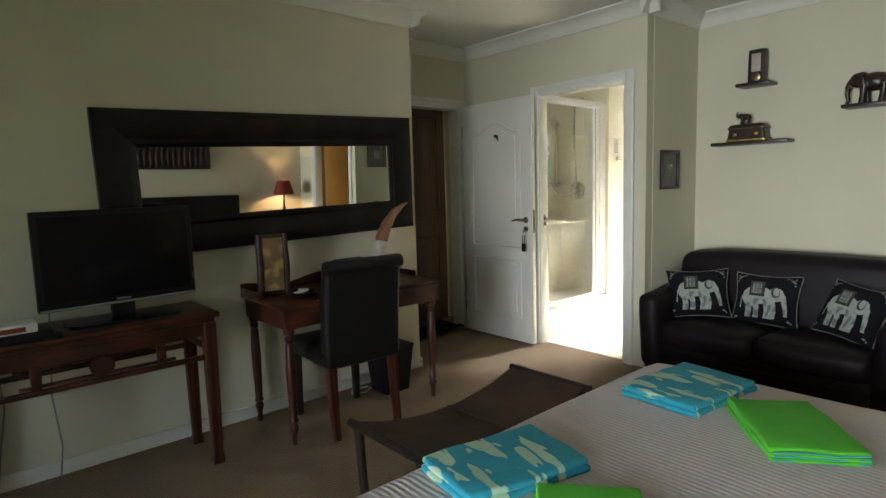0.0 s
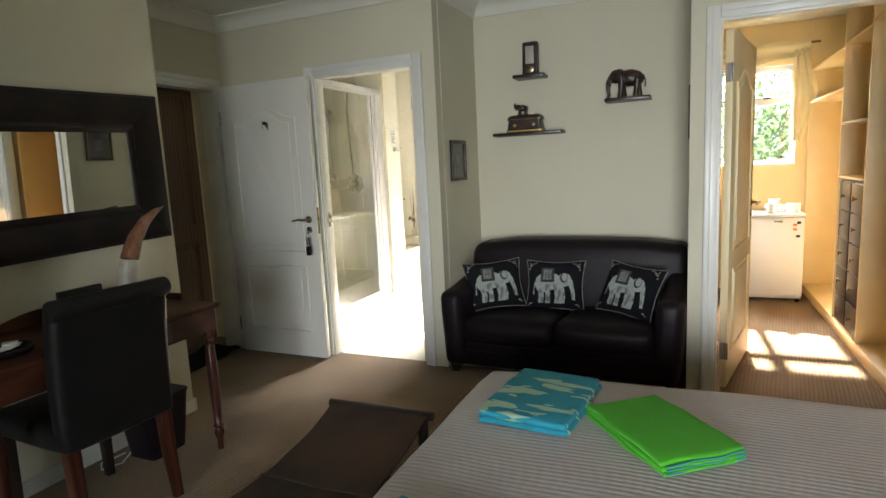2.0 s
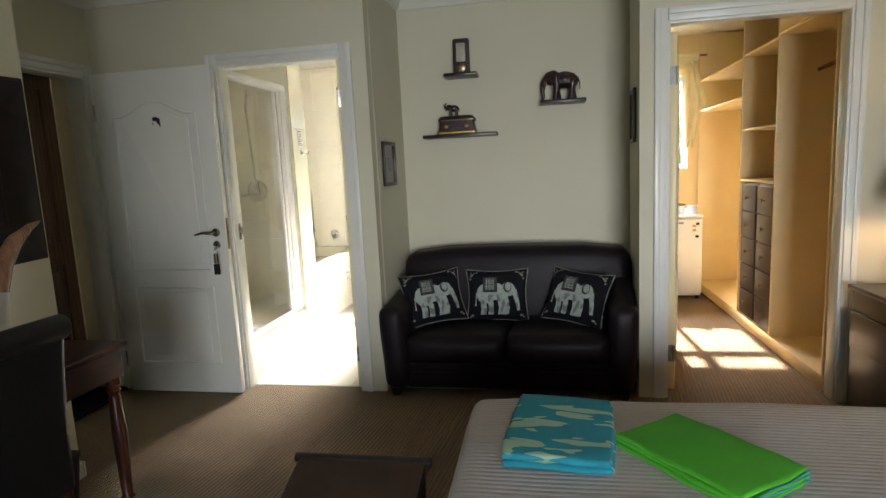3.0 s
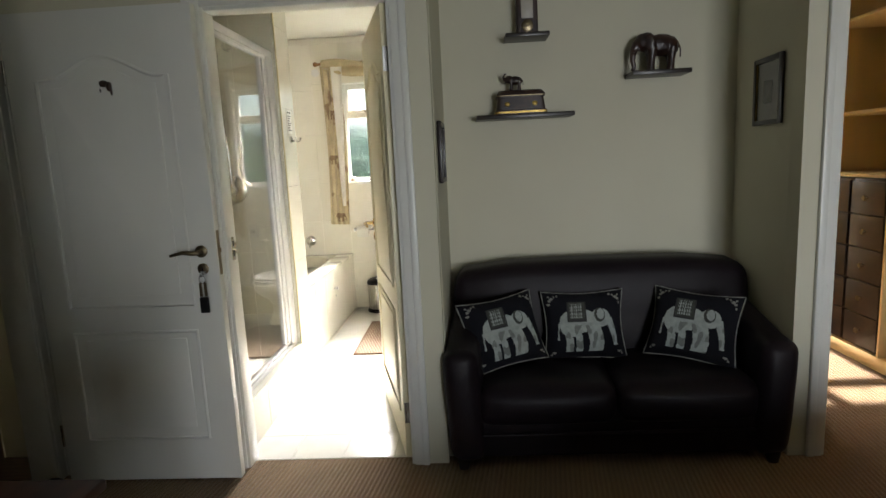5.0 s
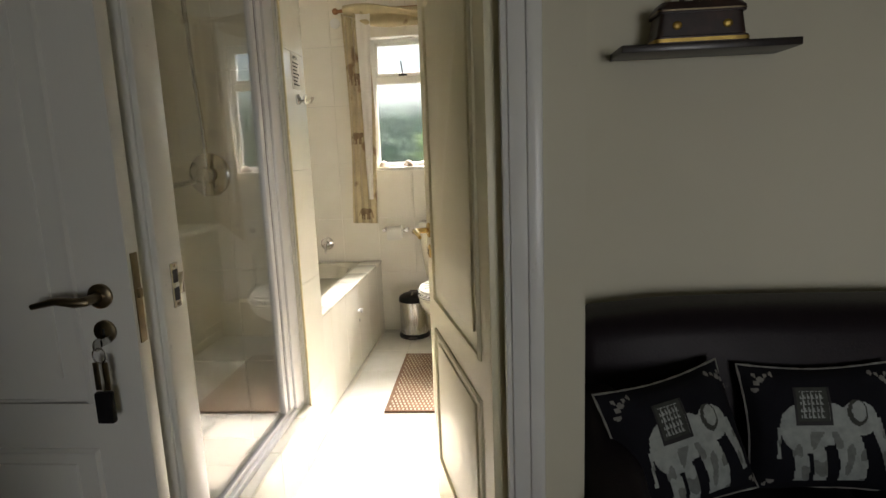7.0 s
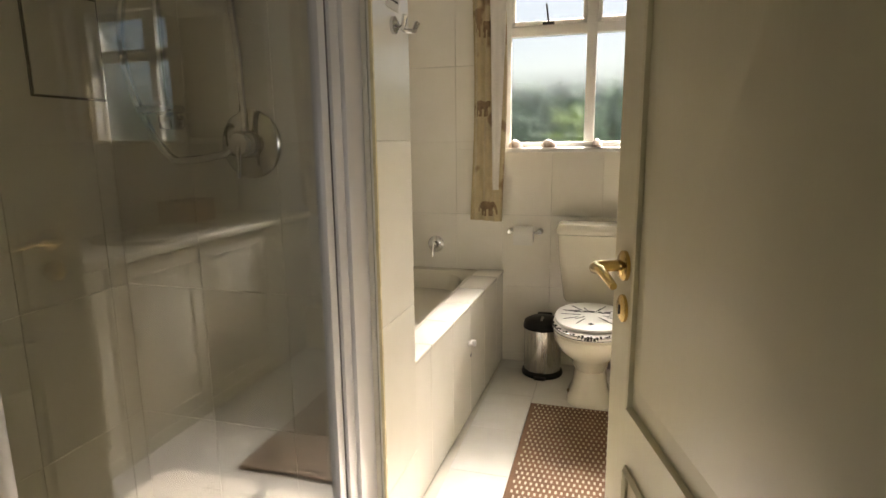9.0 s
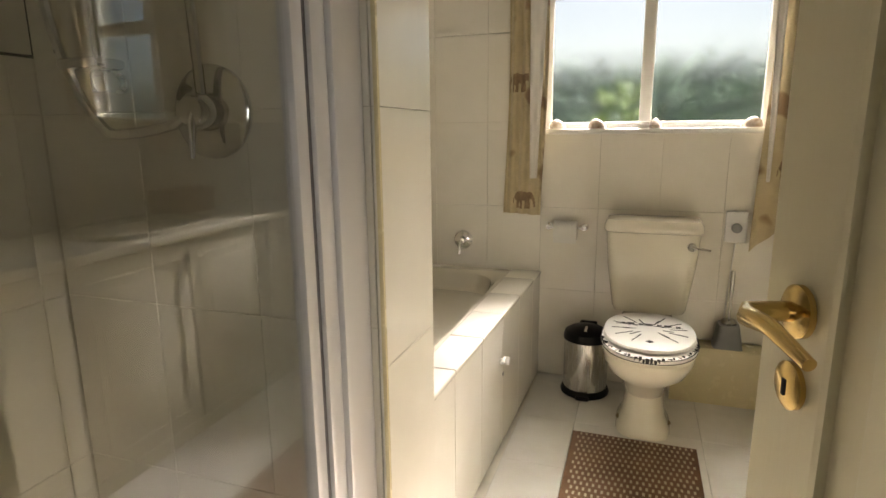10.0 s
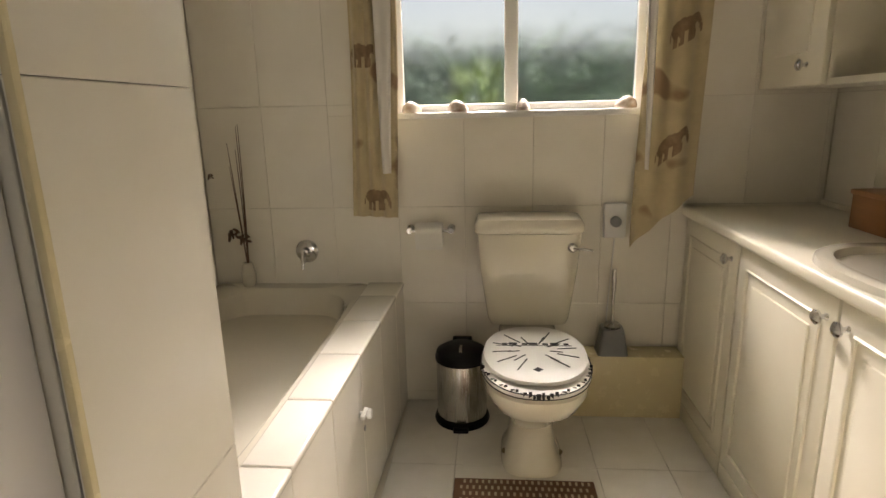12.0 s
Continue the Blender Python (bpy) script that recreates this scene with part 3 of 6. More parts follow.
frame_b = casing("doorframe_bathroom", "x", XD, -1, *DOOR_B, 2.052, XB - XD, "white painted bathroom door frame")
frame_c = casing("doorframe_closet", "x", XD, -1, *DOOR_C, 2.08, XB - XD, "white painted dressing-room door frame")
frame_e = casing("doorframe_entrance", "y", YE, -1, *DOOR_E, 2.045, 0.12, "brown-shadowed entrance door frame")
part("strike_plate", joined(bx(XB - 0.055, DOOR_B[1] - 0.0245, 0.978, XB - 0.024, DOOR_B[1] - 0.0215, 1.082, 0.001), bx(XB - 0.026, DOOR_B[1] - 0.0245, 1.005, XB - 0.004, DOOR_B[1] - 0.0215, 1.055, 0.001)), STEEL, frame_b, "steel strike plate")
part("strike_slot", joined(bx(XB - 0.048, DOOR_B[1] - 0.0255, 1.036, XB - 0.03, DOOR_B[1] - 0.0235, 1.066), bx(XB - 0.048, DOOR_B[1] - 0.0255, 0.994, XB - 0.03, DOOR_B[1] - 0.0235, 1.024)), INK, frame_b, "dark latch slots")
for z in (0.985, 1.075):
    part("strike_screw", lathe([(0.004, 0), (0.004, 0.001), (0.002, 0.0015)], 10, pose(XB - 0.039, DOOR_B[1] - 0.0245, z, 90)), BRONZE, frame_b)


# ---- doors ----
def arch(u0, u1, z0, z1, rise, n=18):
    """The outline of a door panel; its head swells up in the middle."""
    pts = [(u0, z0), (u1, z0), (u1, z1)]
    if rise:
        for i in range(1, n):
            k = i / n
            s = 0.5 - 0.5 * math.cos(2 * math.pi * min(1, max(0, (k - 0.08) / 0.84)))
            pts.append((u1 + (u0 - u1) * k, z1 + rise * s ** 0.8))
    pts.append((u0, z1))
    return pts


def handle(root, x, z, side, face, material, lever=0.11, plate=False):
    """A lever handle on a door leaf; side: the way its lever points along x, face: 1 or -1 along y; y is the leaf's surface."""
    y = face * 0.0205
    h = part("handle", lathe([(0.026, 0), (0.026, 0.006), (0.020, 0.010)], 20, pose(x, y, z, -90 * face)), material, root, "metal lever handle")
    arm = tube([(x, y, z), (x, y + face * 0.05, z), (x + side * 0.015, y + face * 0.056, z), (x + side * lever * 0.5, y + face * 0.056, z + 0.004), (x + side * lever, y + face * 0.052, z - 0.008)], 0.008, 10, radii=[0.010, 0.010, 0.010, 0.008, 0.006])
    part("lever", arm, material, h)
    part("escutcheon", lathe([(0.024, 0), (0.024, 0.005), (0.018, 0.008)], 20, pose(x, y, z - 0.075, -90 * face)), material, root)
    part("keyhole", bx(x - 0.003, min(y, y + face * 0.0095), z - 0.085, x + 0.003, max(y, y + face * 0.0095), z - 0.068, 0.001), INK, root)
    return h


def door(name, at, rz, width, label, material, free_lever, metal, stile=0.125):
    """A two-panel moulded door; its hinge edge at x = 0, its faces across y."""
    root = tagged(thing(name, at, label, "door", rz=rz), kind="structure")
    hgt = 2.03
    part("leaf", bx(0, -0.02, 0, width, 0.02, hgt, 0.002), material, root)
    a, b = stile, width - 0.125
    for u0, u1, z0, z1, rise in ((a, b, 0.805, 1.76, 0.085), (a, b, 0.20, 0.69, 0)):
        for f in (-1, 1):
            ring = arch(u0, u1, z0, z1, rise)
            part("panel_moulding", tube([(u, f * 0.019, z) for u, z in ring], 0.010, 6, closed=True), material, root)
            k = 0.05
            field = arch(u0 + k, u1 - k, z0 + k, z1 - k * 0.6, rise * 0.9)
            part("panel_field", prism(field, min(f * 0.012, f * 0.0265), max(f * 0.012, f * 0.0265), 0.005), material, root)
    for f in (-1, 1):
        handle(root, width - 0.066, 1.035, -1, f, metal, free_lever)
    part("lock_plate", bx(width - 0.001, -0.011, 0.93, width + 0.0025, 0.011, 1.12, 0.001), BRONZE, root, "brass lock face plate")
    part("latch", bx(width, -0.006, 1.025, width + 0.009, 0.006, 1.045, 0.002), BRONZE, root)
    for z in (0.22, 1.80):
        part("hinge", joined(lathe([(0.006, z - 0.05), (0.006, z + 0.05)], 10, pose(-0.004, -0.021, 0)), bx(-0.003, -0.02, z - 0.05, -0.0005, 0.018, z + 0.05)), STEEL, root)
    return root


door_b = door("door_bathroom", (XB - 0.041, DOOR_B[0] + 0.034, 0.008), 15.4, 0.825, "white moulded bathroom door standing half open, brass lever", DOORC, 0.11, BRASS, 0.093)
door_c = door("door_closet", (XB + 0.022, DOOR_C[1] - 0.06, 0.008), -13.0, 0.80, "moulded dressing-room door standing open, warm bounced light put into its colour", DOORLIT, 0.11, BRASS)
door_e = door("door_entrance", (3.822, 4.53, 0.01), -90.4, 0.80, "white moulded entrance door standing open against the wall", DOORW, 0.11, BRONZE)


def loft(rings, seg=40, caps=True):
    """A solid through superellipse rings (cx, cy, ax, ay, z, n); n = 2 is an ellipse, larger is squarer."""
    bm, loops = bmesh.new(), []
    for cx, cy, ax, ay, z, n in rings:
        loop = []
        for i in range(seg):
            a = 2 * math.pi * (i + 0.5) / seg
            c, s = math.cos(a), math.sin(a)
            loop.append(bm.verts.new((cx + ax * math.copysign(abs(c) ** (2 / n), c), cy + ay * math.copysign(abs(s) ** (2 / n), s), z)))
        loops.append(loop)
    for a, b in zip(loops, loops[1:]):
        for i in range(seg):
            bm.faces.new((a[i], a[(i + 1) % seg], b[(i + 1) % seg], b[i]))
    if caps:
        bm.faces.new(loops[0][::-1])
        bm.faces.new(loops[-1])
    bmesh.ops.recalc_face_normals(bm, faces=bm.faces)
    return bm


def cushion(x0, y0, z0, x1, y1, z1, r=0.05, puff=0.02):
    """A padded block with rounded edges and slightly swollen faces."""
    bm = bx(x0, y0, z0, x1, y1, z1)
    bmesh.ops.bevel(bm, geom=bm.edges[:], offset=r, segments=4, profile=0.5, affect="EDGES")
    bmesh.ops.subdivide_edges(bm, edges=[e for e in bm.edges if e.calc_length() > 0.12], cuts=5, use_grid_fill=True)
    c, h = Vector(((x0 + x1) / 2, (y0 + y1) / 2, (z0 + z1) / 2)), Vector(((x1 - x0) / 2, (y1 - y0) / 2, (z1 - z0) / 2))
    for v in bm.verts:
        d = Vector(((v.co.x - c.x) / h.x, (v.co.y - c.y) / h.y, (v.co.z - c.z) / h.z))
        for i in range(3):
            j, k = (i + 1) % 3, (i + 2) % 3
            v.co[i] += puff * d[i] * (1 - d[j] ** 2) * (1 - d[k] ** 2) + 0.003 * noise.noise(v.co * 7)
    return bm


def mask(inside, place, nu, nv):
    """A thin applied shape: the cells of a grid where inside(u, v), laid on place(u, v)."""
    bm, vs = bmesh.new(), {}

    def vert(i, j):
        if (i, j) not in vs:
            vs[(i, j)] = bm.verts.new(place(i / nu, j / nv))
        return vs[(i, j)]

    for i in range(nu):
        for j in range(nv):
            if inside((i + 0.5) / nu, (j + 0.5) / nv):
                bm.faces.new((vert(i, j), vert(i + 1, j), vert(i + 1, j + 1), vert(i, j + 1)))
    return bm


def in_ell(u, v, cx, cy, a, b, t=0.0):
    c, s = math.cos(t), math.sin(t)
    x, y = (u - cx) * c + (v - cy) * s, -(u - cx) * s + (v - cy) * c
    return (x / a) ** 2 + (y / b) ** 2 < 1


def elephant_shape(u, v):
    """The side view of a walking elephant in the unit square, head to the right."""
    if in_ell(u, v, 0.40, 0.62, 0.27, 0.20) or in_ell(u, v, 0.30, 0.56, 0.18, 0.20) or in_ell(u, v, 0.72, 0.66, 0.14, 0.15):
        return True
    for x, w in ((0.22, 0.055), (0.36, 0.05), (0.55, 0.05), (0.65, 0.055)):
        if abs(u - x - 0.04 * math.sin(6 * v)) < w and 0.10 < v < 0.55:
            return True
    k = (0.66 - v) / 0.46
    if 0 < k < 1 and abs(u - 0.83 - 0.05 * math.sin(2.2 * k) - 0.05 * k * k) < 0.045 * (1.25 - 0.6 * k):
        return True
    return 0.30 < v < 0.58 and abs(u - 0.115 + 0.08 * (0.58 - v)) < 0.012


# ---- bathroom ----
def window(name, wall_x, spec, mullions, transom, glass, label, vents=True):
    """A steel window: outer frame, mullions, transom, panes, top vents with stays; spec: y0, y1, z0, z1."""
    y0, y1, z0, z1 = spec
    root = tagged(new(name), label, "window", kind="structure")
    x, w, d = wall_x + 0.085, 0.034, 0.02
    for nm, a in (("window_frame", (x - d, y0, z0, x + d, y0 + w, z1)), ("window_frame", (x - d, y1 - w, z0, x + d, y1, z1)),
                  ("window_frame", (x - d, y0 + w, z0, x + d, y1 - w, z0 + w)), ("window_frame", (x - d, y0 + w, z1 - w, x + d, y1 - w, z1))):
        part(nm, bx(*a, 0.004), TRIM, root)
    cols = [y0 + w, *mullions, y1 - w]
    for m in mullions:
        part("mullion", bx(x - d - 0.006, m - 0.026, z0 + w, x + d, m + 0.026, z1 - w, 0.006), TRIM, root)
    part("transom", bx(x - d - 0.004, y0 + w, transom - 0.026, x + d, y1 - w, transom + 0.026, 0.006), TRIM, root)
    for a, b in zip(cols, cols[1:]):
        a, b = a + (0.026 if a in mullions else 0), b - (0.026 if b in mullions else 0)
        for za, zb in ((z0 + w, transom - 0.026), (transom + 0.026, z1 - w)):
            p = part("pane", bx(x - 0.002, a - 0.003, za - 0.003, x + 0.002, b + 0.003, zb + 0.003), glass, root)
            p.visible_shadow = False
            if za > transom and vents:
                v = part("vent_sash", joined(bx(x - 0.03, a, za, x - 0.008, a + 0.022, zb, 0.003), bx(x - 0.03, b - 0.022, za, x - 0.008, b, zb, 0.003),
                                             bx(x - 0.03, a, za, x - 0.008, b, za + 0.022, 0.003), bx(x - 0.03, a, zb - 0.022, x - 0.008, b, zb, 0.003)), TRIM, root)
                part("stay", joined(tube([(x - 0.04, (a + b) / 2, za + 0.01), (x - 0.055, (a + b) / 2 + 0.01, za + 0.10)], 0.005, 6), bx(x - 0.045, (a + b) / 2 - 0.03, za, x - 0.03, (a + b) / 2 + 0.03, za + 0.012)), BLACKP, v, "dark window stay")
    part("window_sill", bx(wall_x - 0.012, y0 + 0.002, z0 - 0.02, x - d, y1 - 0.002, z0 + 0.004, 0.004), TRIM, root)
    part("reveal", joined(bx(wall_x + 0.001, y0 - 0.0, z0, x - d, y0 + 0.006, z1), bx(wall_x + 0.001, y1 - 0.006, z0, x - d, y1, z1), bx(wall_x + 0.001, y0, z1 - 0.006, x - d, y1, z1)), TRIM, root)
    return root


window("window_bathroom", XW, BWIN, [3.345], 1.83, FROST, "white steel window with frosted panes and open top vents")
window("window_closet", XW, CWIN, [0.84], 1.84, CLEAR, "white steel window onto a sunlit hedge")

# bath
bath = thing("bathtub", (0, 0, 0), "cream built-in bathtub with a tiled side and ledge", "bathtub")
cx, cy = 6.02, 4.253
part("tub", loft([(cx, cy, 0.775, 0.335, 0.436, 30), (cx, cy, 0.775, 0.335, 0.530, 30), (cx, cy, 0.770, 0.330, 0.5365, 20), (cx, cy - 0.006, 0.705, 0.300, 0.5355, 6),
                  (cx, cy - 0.005, 0.688, 0.288, 0.520, 5), (cx - 0.02, cy, 0.63, 0.245, 0.25, 4), (cx - 0.03, cy, 0.58, 0.20, 0.13, 3.5), (cx - 0.03, cy, 0.50, 0.13, 0.115, 3)], 64), CERAM, bath)


def askew(bm):
    """The bath's side runs slightly out of square."""
    for v in bm.verts:
        if v.co.y < 3.86:
            v.co.y += 0.045 * (6.8 - v.co.x) / 1.54
    return bm


part("ledge_bed", askew(bx(5.262, 3.80, 0.0, 6.798, 3.932, 0.528)), GROUT, bath)
px = 5.262
while px < 6.79:
    qx = min(px + 0.2725, 6.798)
    part("ledge_tile", askew(bx(px + 0.0005, 3.786, 0.521, qx - 0.0005, 3.934, 0.540, 0.006, 3)), GLAZE, bath)
    part("side_tile", askew(bx(px + 0.0005, 3.790, 0.004, qx - 0.0005, 3.80, 0.5205, 0.002, 1)), GLAZE, bath)
    px = qx
part("side_hatch_knob", joined(lathe([(0.007, 0), (0.007, 0.018), (0.016, 0.024), (0.014, 0.034), (0.004, 0.036)], 16, pose(6.04, 3.810, 0.37, 90)), bx(6.01, 3.790, 0.364, 6.07, 3.804, 0.376, 0.004)), WHITEP, bath, "white hatch catch")
part("side_hatch_hole", lathe([(0.009, 0), (0.009, 0.003)], 14, pose(6.085, 3.8106, 0.295, 90)), GREYP, bath)
part("mixer_plate", lathe([(0.048, 0), (0.048, 0.006), (0.042, 0.012), (0.020, 0.016), (0.018, 0.05), (0.008, 0.052)], 28, pose(6.797, 4.185, 0.675, 0, -90)), CHROME, bath)
part("mixer_lever", tube([(6.752, 4.185, 0.675), (6.735, 4.186, 0.65), (6.728, 4.187, 0.612)], 0.007, 10, radii=[0.012, 0.009, 0.006]), CHROME, bath)

# toilet
wc = thing("toilet", (0, 0, 0), "cream ceramic toilet with a patterned seat", "toilet")
ty = 3.285
part("pan", loft([(6.42, ty, 0.145, 0.108, 0, 3.2), (6.42, ty, 0.143, 0.106, 0.025, 3), (6.425, ty, 0.115, 0.085, 0.07, 2.6), (6.42, ty, 0.10, 0.076, 0.16, 2.2), (6.38, ty, 0.14, 0.10, 0.24, 2.2),
                  (6.32, ty, 0.225, 0.150, 0.32, 2.3), (6.30, ty, 0.242, 0.168, 0.375, 2.4), (6.30, ty, 0.245, 0.170, 0.40, 2.4), (6.30, ty, 0.235, 0.16, 0.41, 2.4)], 48), CERAM, wc)
part("pan_back", cushion(6.45, ty - 0.11, 0.30, 6.72, ty + 0.11, 0.412, 0.03, 0.0), CERAM, wc)
part("cistern", loft([(6.695, ty, 0.08, 0.145, 0.425, 6), (6.695, ty, 0.088, 0.155, 0.445, 6), (6.695, ty, 0.094, 0.183, 0.642, 7), (6.695, ty, 0.096, 0.192, 0.780, 8)], 48), CERAM, wc)
part("cistern_lid", loft([(6.692, ty, 0.098, 0.196, 0.783, 9), (6.692, ty, 0.102, 0.202, 0.790, 9), (6.692, ty, 0.102, 0.202, 0.812, 8), (6.692, ty, 0.092, 0.19, 0.834, 6), (6.692, ty, 0.06, 0.15, 0.840, 5)], 48), CERAM, wc)
part("flush_lever", joined(lathe([(0.018, 0), (0.018, 0.008), (0.010, 0.018)], 18, pose(6.60, ty - 0.155, 0.732, 0, -90)), tube([(6.582, ty - 0.155, 0.732), (6.578, ty - 0.19, 0.730), (6.582, ty - 0.225, 0.724)], 0.005, 8)), CHROME, wc, "chrome flush lever")
for dy in (-0.095, 0.095):
    part("floor_bolt", lathe([(0.010, 0), (0.010, 0.006), (0.004, 0.012)], 12, pose(6.36, ty + dy, 0.05, -90 if dy > 0 else 90)), BRONZE, wc)
seat = part("seat", loft([(6.29, ty, 0.235, 0.168, 0.412, 2.3), (6.29, ty, 0.242, 0.175, 0.42, 2.3), (6.29, ty, 0.240, 0.173, 0.432, 2.3), (6.29, ty, 0.228, 0.163, 0.436, 2.3)], 48), PAPER, wc, "white toilet seat with dark geometric border")
for z in (0.4165, 0.4305):
    part("border_line", loft([(6.29, ty, 0.2432, 0.1762, z, 2.3), (6.29, ty, 0.2432, 0.1762, z + 0.0018, 2.3)], 48), INK, seat)
for i in range(40):
    a = math.pi * (0.55 + 0.9 * i / 39)
    dx, dy = math.cos(a), math.sin(a)
    part("border_mark", bx(-0.007 - 0.004 * (i % 3), -0.004 - 0.002 * (i % 2), -0.0012, 0.007, 0.004 + 0.003 * (i % 3 == 1), 0.0012), INK, seat).matrix_local = pose(6.29 + 0.2415 * dx, ty + 0.1745 * dy, 0.426, 0, 90, 0)
lid = part("lid", loft([(6.305, ty, 0.212, 0.158, 0.438, 2.2), (6.305, ty, 0.222, 0.168, 0.444, 2.2), (6.305, ty, 0.220, 0.166, 0.454, 2.2), (6.305, ty, 0.205, 0.152, 0.459, 2.2)], 48), PAPER, wc, "white toilet lid with dark radiating dashes")
for k, (r0, r1, n, off) in enumerate(((0.075, 0.135, 12, 0.13), (0.05, 0.085, 9, 0.35))):
    for i in range(n):
        a = off + 2 * math.pi * i / n
        if abs(math.sin(a)) < 0.25:
            continue
        bm = bx(r0, -0.0022, 0, r1 + 0.03 * abs(math.cos(a)), 0.0022, 0.0012)
        part("dash", bm, INK, lid).matrix_local = pose(6.305, ty, 0.459, 0, 0, math.degrees(a))
for i, w in enumerate((0.016, 0.026, 0.018, 0.030, 0.018, 0.026, 0.016)):
    part("block_mark", bx(6.345, ty - 0.115 + i * 0.034, 0.4592, 6.358 + 0.004 * (i % 2), ty - 0.115 + i * 0.034 + w, 0.4604), INK, lid)
part("block_line", bx(6.338, ty - 0.125, 0.4592, 6.3405, ty + 0.125, 0.4602), INK, lid)
part("diamond_mark", bx(-0.011, -0.011, 0, 0.011, 0.011, 0.001), INK, lid).matrix_local = pose(6.16, ty, 0.4588, 0, 0, 45)

# pedal bin
pb = thing("pedal_bin", (6.66, 3.545, 0), "brushed steel pedal bin with a black lid", "bin")
part("base_ring", lathe([(0.108, 0), (0.112, 0.012), (0.106, 0.03), (0.10, 0.034)], 36), BLACKP, pb)
part("body", lathe([(0.099, 0.03), (0.1, 0.04), (0.1, 0.26), (0.098, 0.268)], 40), STEEL, pb)
part("lid", lathe([(0.104, 0.266), (0.105, 0.28), (0.098, 0.302), (0.07, 0.318), (0.02, 0.323)], 36), BLACKP, pb, "black domed lid")
part("lid_grip", bx(-0.075, -0.006, 0.318, -0.01, 0.006, 0.327, 0.003), STEEL, pb)
part("rim_hinge", bx(0.085, -0.04, 0.27, 0.115, 0.04, 0.315, 0.006), BLACKP, pb)
part("pedal", bx(-0.135, -0.03, 0.008, -0.09, 0.03, 0.02, 0.005), BLACKP, pb)

# boxed-in pipe ledge and what stands on it
pbx = thing("pipe_boxing", (0, 0, 0), "cream tiled boxed-in ledge along the wall", "ledge")
part("core", bx(6.693, 2.676, 0, 6.795, 3.17, 0.258), GROUT, pbx)
part("front_tile", bx(6.685, 2.672, 0.003, 6.693, 3.17, 0.258, 0.002), YTILE, pbx)
part("top_tile", bx(6.683, 2.672, 0.2585, 6.795, 3.17, 0.266, 0.0025), YTILE, pbx)
tb = thing("toilet_brush", (6.738, 2.945, 0.266), "grey toilet brush in a square holder", "toilet brush")
part("holder", loft([(0, 0, 0.052, 0.060, 0, 8), (0, 0, 0.050, 0.058, 0.01, 8), (0, 0, 0.042, 0.042, 0.105, 7), (0, 0, 0.036, 0.036, 0.105, 6)], 32), GREYP, tb)
part("collar", lathe([(0.032, 0.105), (0.034, 0.113), (0.026, 0.125), (0.012, 0.128)], 20), STEEL, tb)
part("stem", tube([(0, 0, 0.12), (0, 0, 0.22), (0, 0, 0.30), (0, 0, 0.345)], 0.006, 10, radii=[0.006, 0.006, 0.010, 0.008]), STEEL, tb)
so = thing("wall_socket_box", (6.79, 2.945, 0.797), "white plastic socket box with a round plug", "socket")
part("cover", bx(-0.022, -0.043, -0.068, 0.008, 0.043, 0.068, 0.006), WHITEP, so)
part("plug", lathe([(0.021, 0), (0.021, 0.016), (0.015, 0.02)], 20, pose(-0.022, 0, -0.002, 0, -90)), GREYP, so, "grey round plug")
part("cable", tube([(-0.004, -0.004, -0.068), (-0.006, 0.004, -0.2), (-0.006, 0.012, -0.36), (-0.008, 0.02, -0.53)], 0.003, 6), WHITEP, so)
rh = thing("toilet_roll_holder", (6.79, 3.665, 0.768), "chrome toilet roll holder with a white roll", "roll holder")
for dy in (-0.082, 0.082):
    part("post", joined(lathe([(0.016, 0), (0.016, 0.006), (0.007, 0.012), (0.007, 0.055), (0.011, 0.06)], 16, pose(0.006, dy, 0, 0, -90))), CHROME, rh)
part("roller", tube([(-0.05, -0.08, 0), (-0.05, 0.08, 0)], 0.006, 10), CHROME, rh)
part("paper_roll", lathe([(0.02, -0.055), (0.045, -0.055), (0.046, 0.05), (0.02, 0.05)], 28, pose(-0.052, 0, -0.012, 90)), PAPER, rh, "white toilet paper roll")
part("paper_flap", sheet(lambda u, v: (-0.098 - 0.002 * math.sin(3 * v), -0.052 + 0.104 * u, -0.01 - 0.055 * v), 4, 6, 0.001), PAPER, rh)

# vanity: cupboards, worktop, basin
for i, (xa, xb, kx) in enumerate(((6.315, 6.795, 6.365), (5.805, 6.31, 5.845), (5.30, 5.80, 5.765), (4.79, 5.295, 4.84))):
    vu = thing("vanity_cupboard", (0, 0, 0), "cream vanity cupboard with a moulded door and chrome knob", "cupboard", "vanity cupboards")
    part("carcass", joined(bx(xa, BY0 + 0.005, 0.0, xb, 2.648, 0.812, 0.002), bx(xa, 2.60, 0.0, xb, 2.668, 0.062, 0.003)), CREAMW, vu)
    d = part("cupboard_door", bx(xa + 0.003, 2.648, 0.066, xb - 0.003, 2.668, 0.806, 0.003), CREAMW, vu)
    ring = [(xa + 0.065, 0.13), (xb - 0.065, 0.13), (xb - 0.065, 0.743), (xa + 0.065, 0.743)]
    part("door_moulding", tube([(x, 2.668, z) for x, z in ring], 0.007, 6, closed=True), CREAMW, d)
    part("door_field", bx(xa + 0.10, 2.664, 0.165, xb - 0.10, 2.674, 0.708, 0.005), CREAMW, d)
    part("knob", lathe([(0.009, 0), (0.006, 0.006), (0.006, 0.014), (0.017, 0.02), (0.018, 0.026), (0.010, 0.032)], 18, pose(kx, 2.668, 0.75, -90)), CHROME, d, "chrome round knob")
wt = thing("vanity_worktop", (0, 0, 0), "cream vanity worktop with a rounded front edge", "worktop")
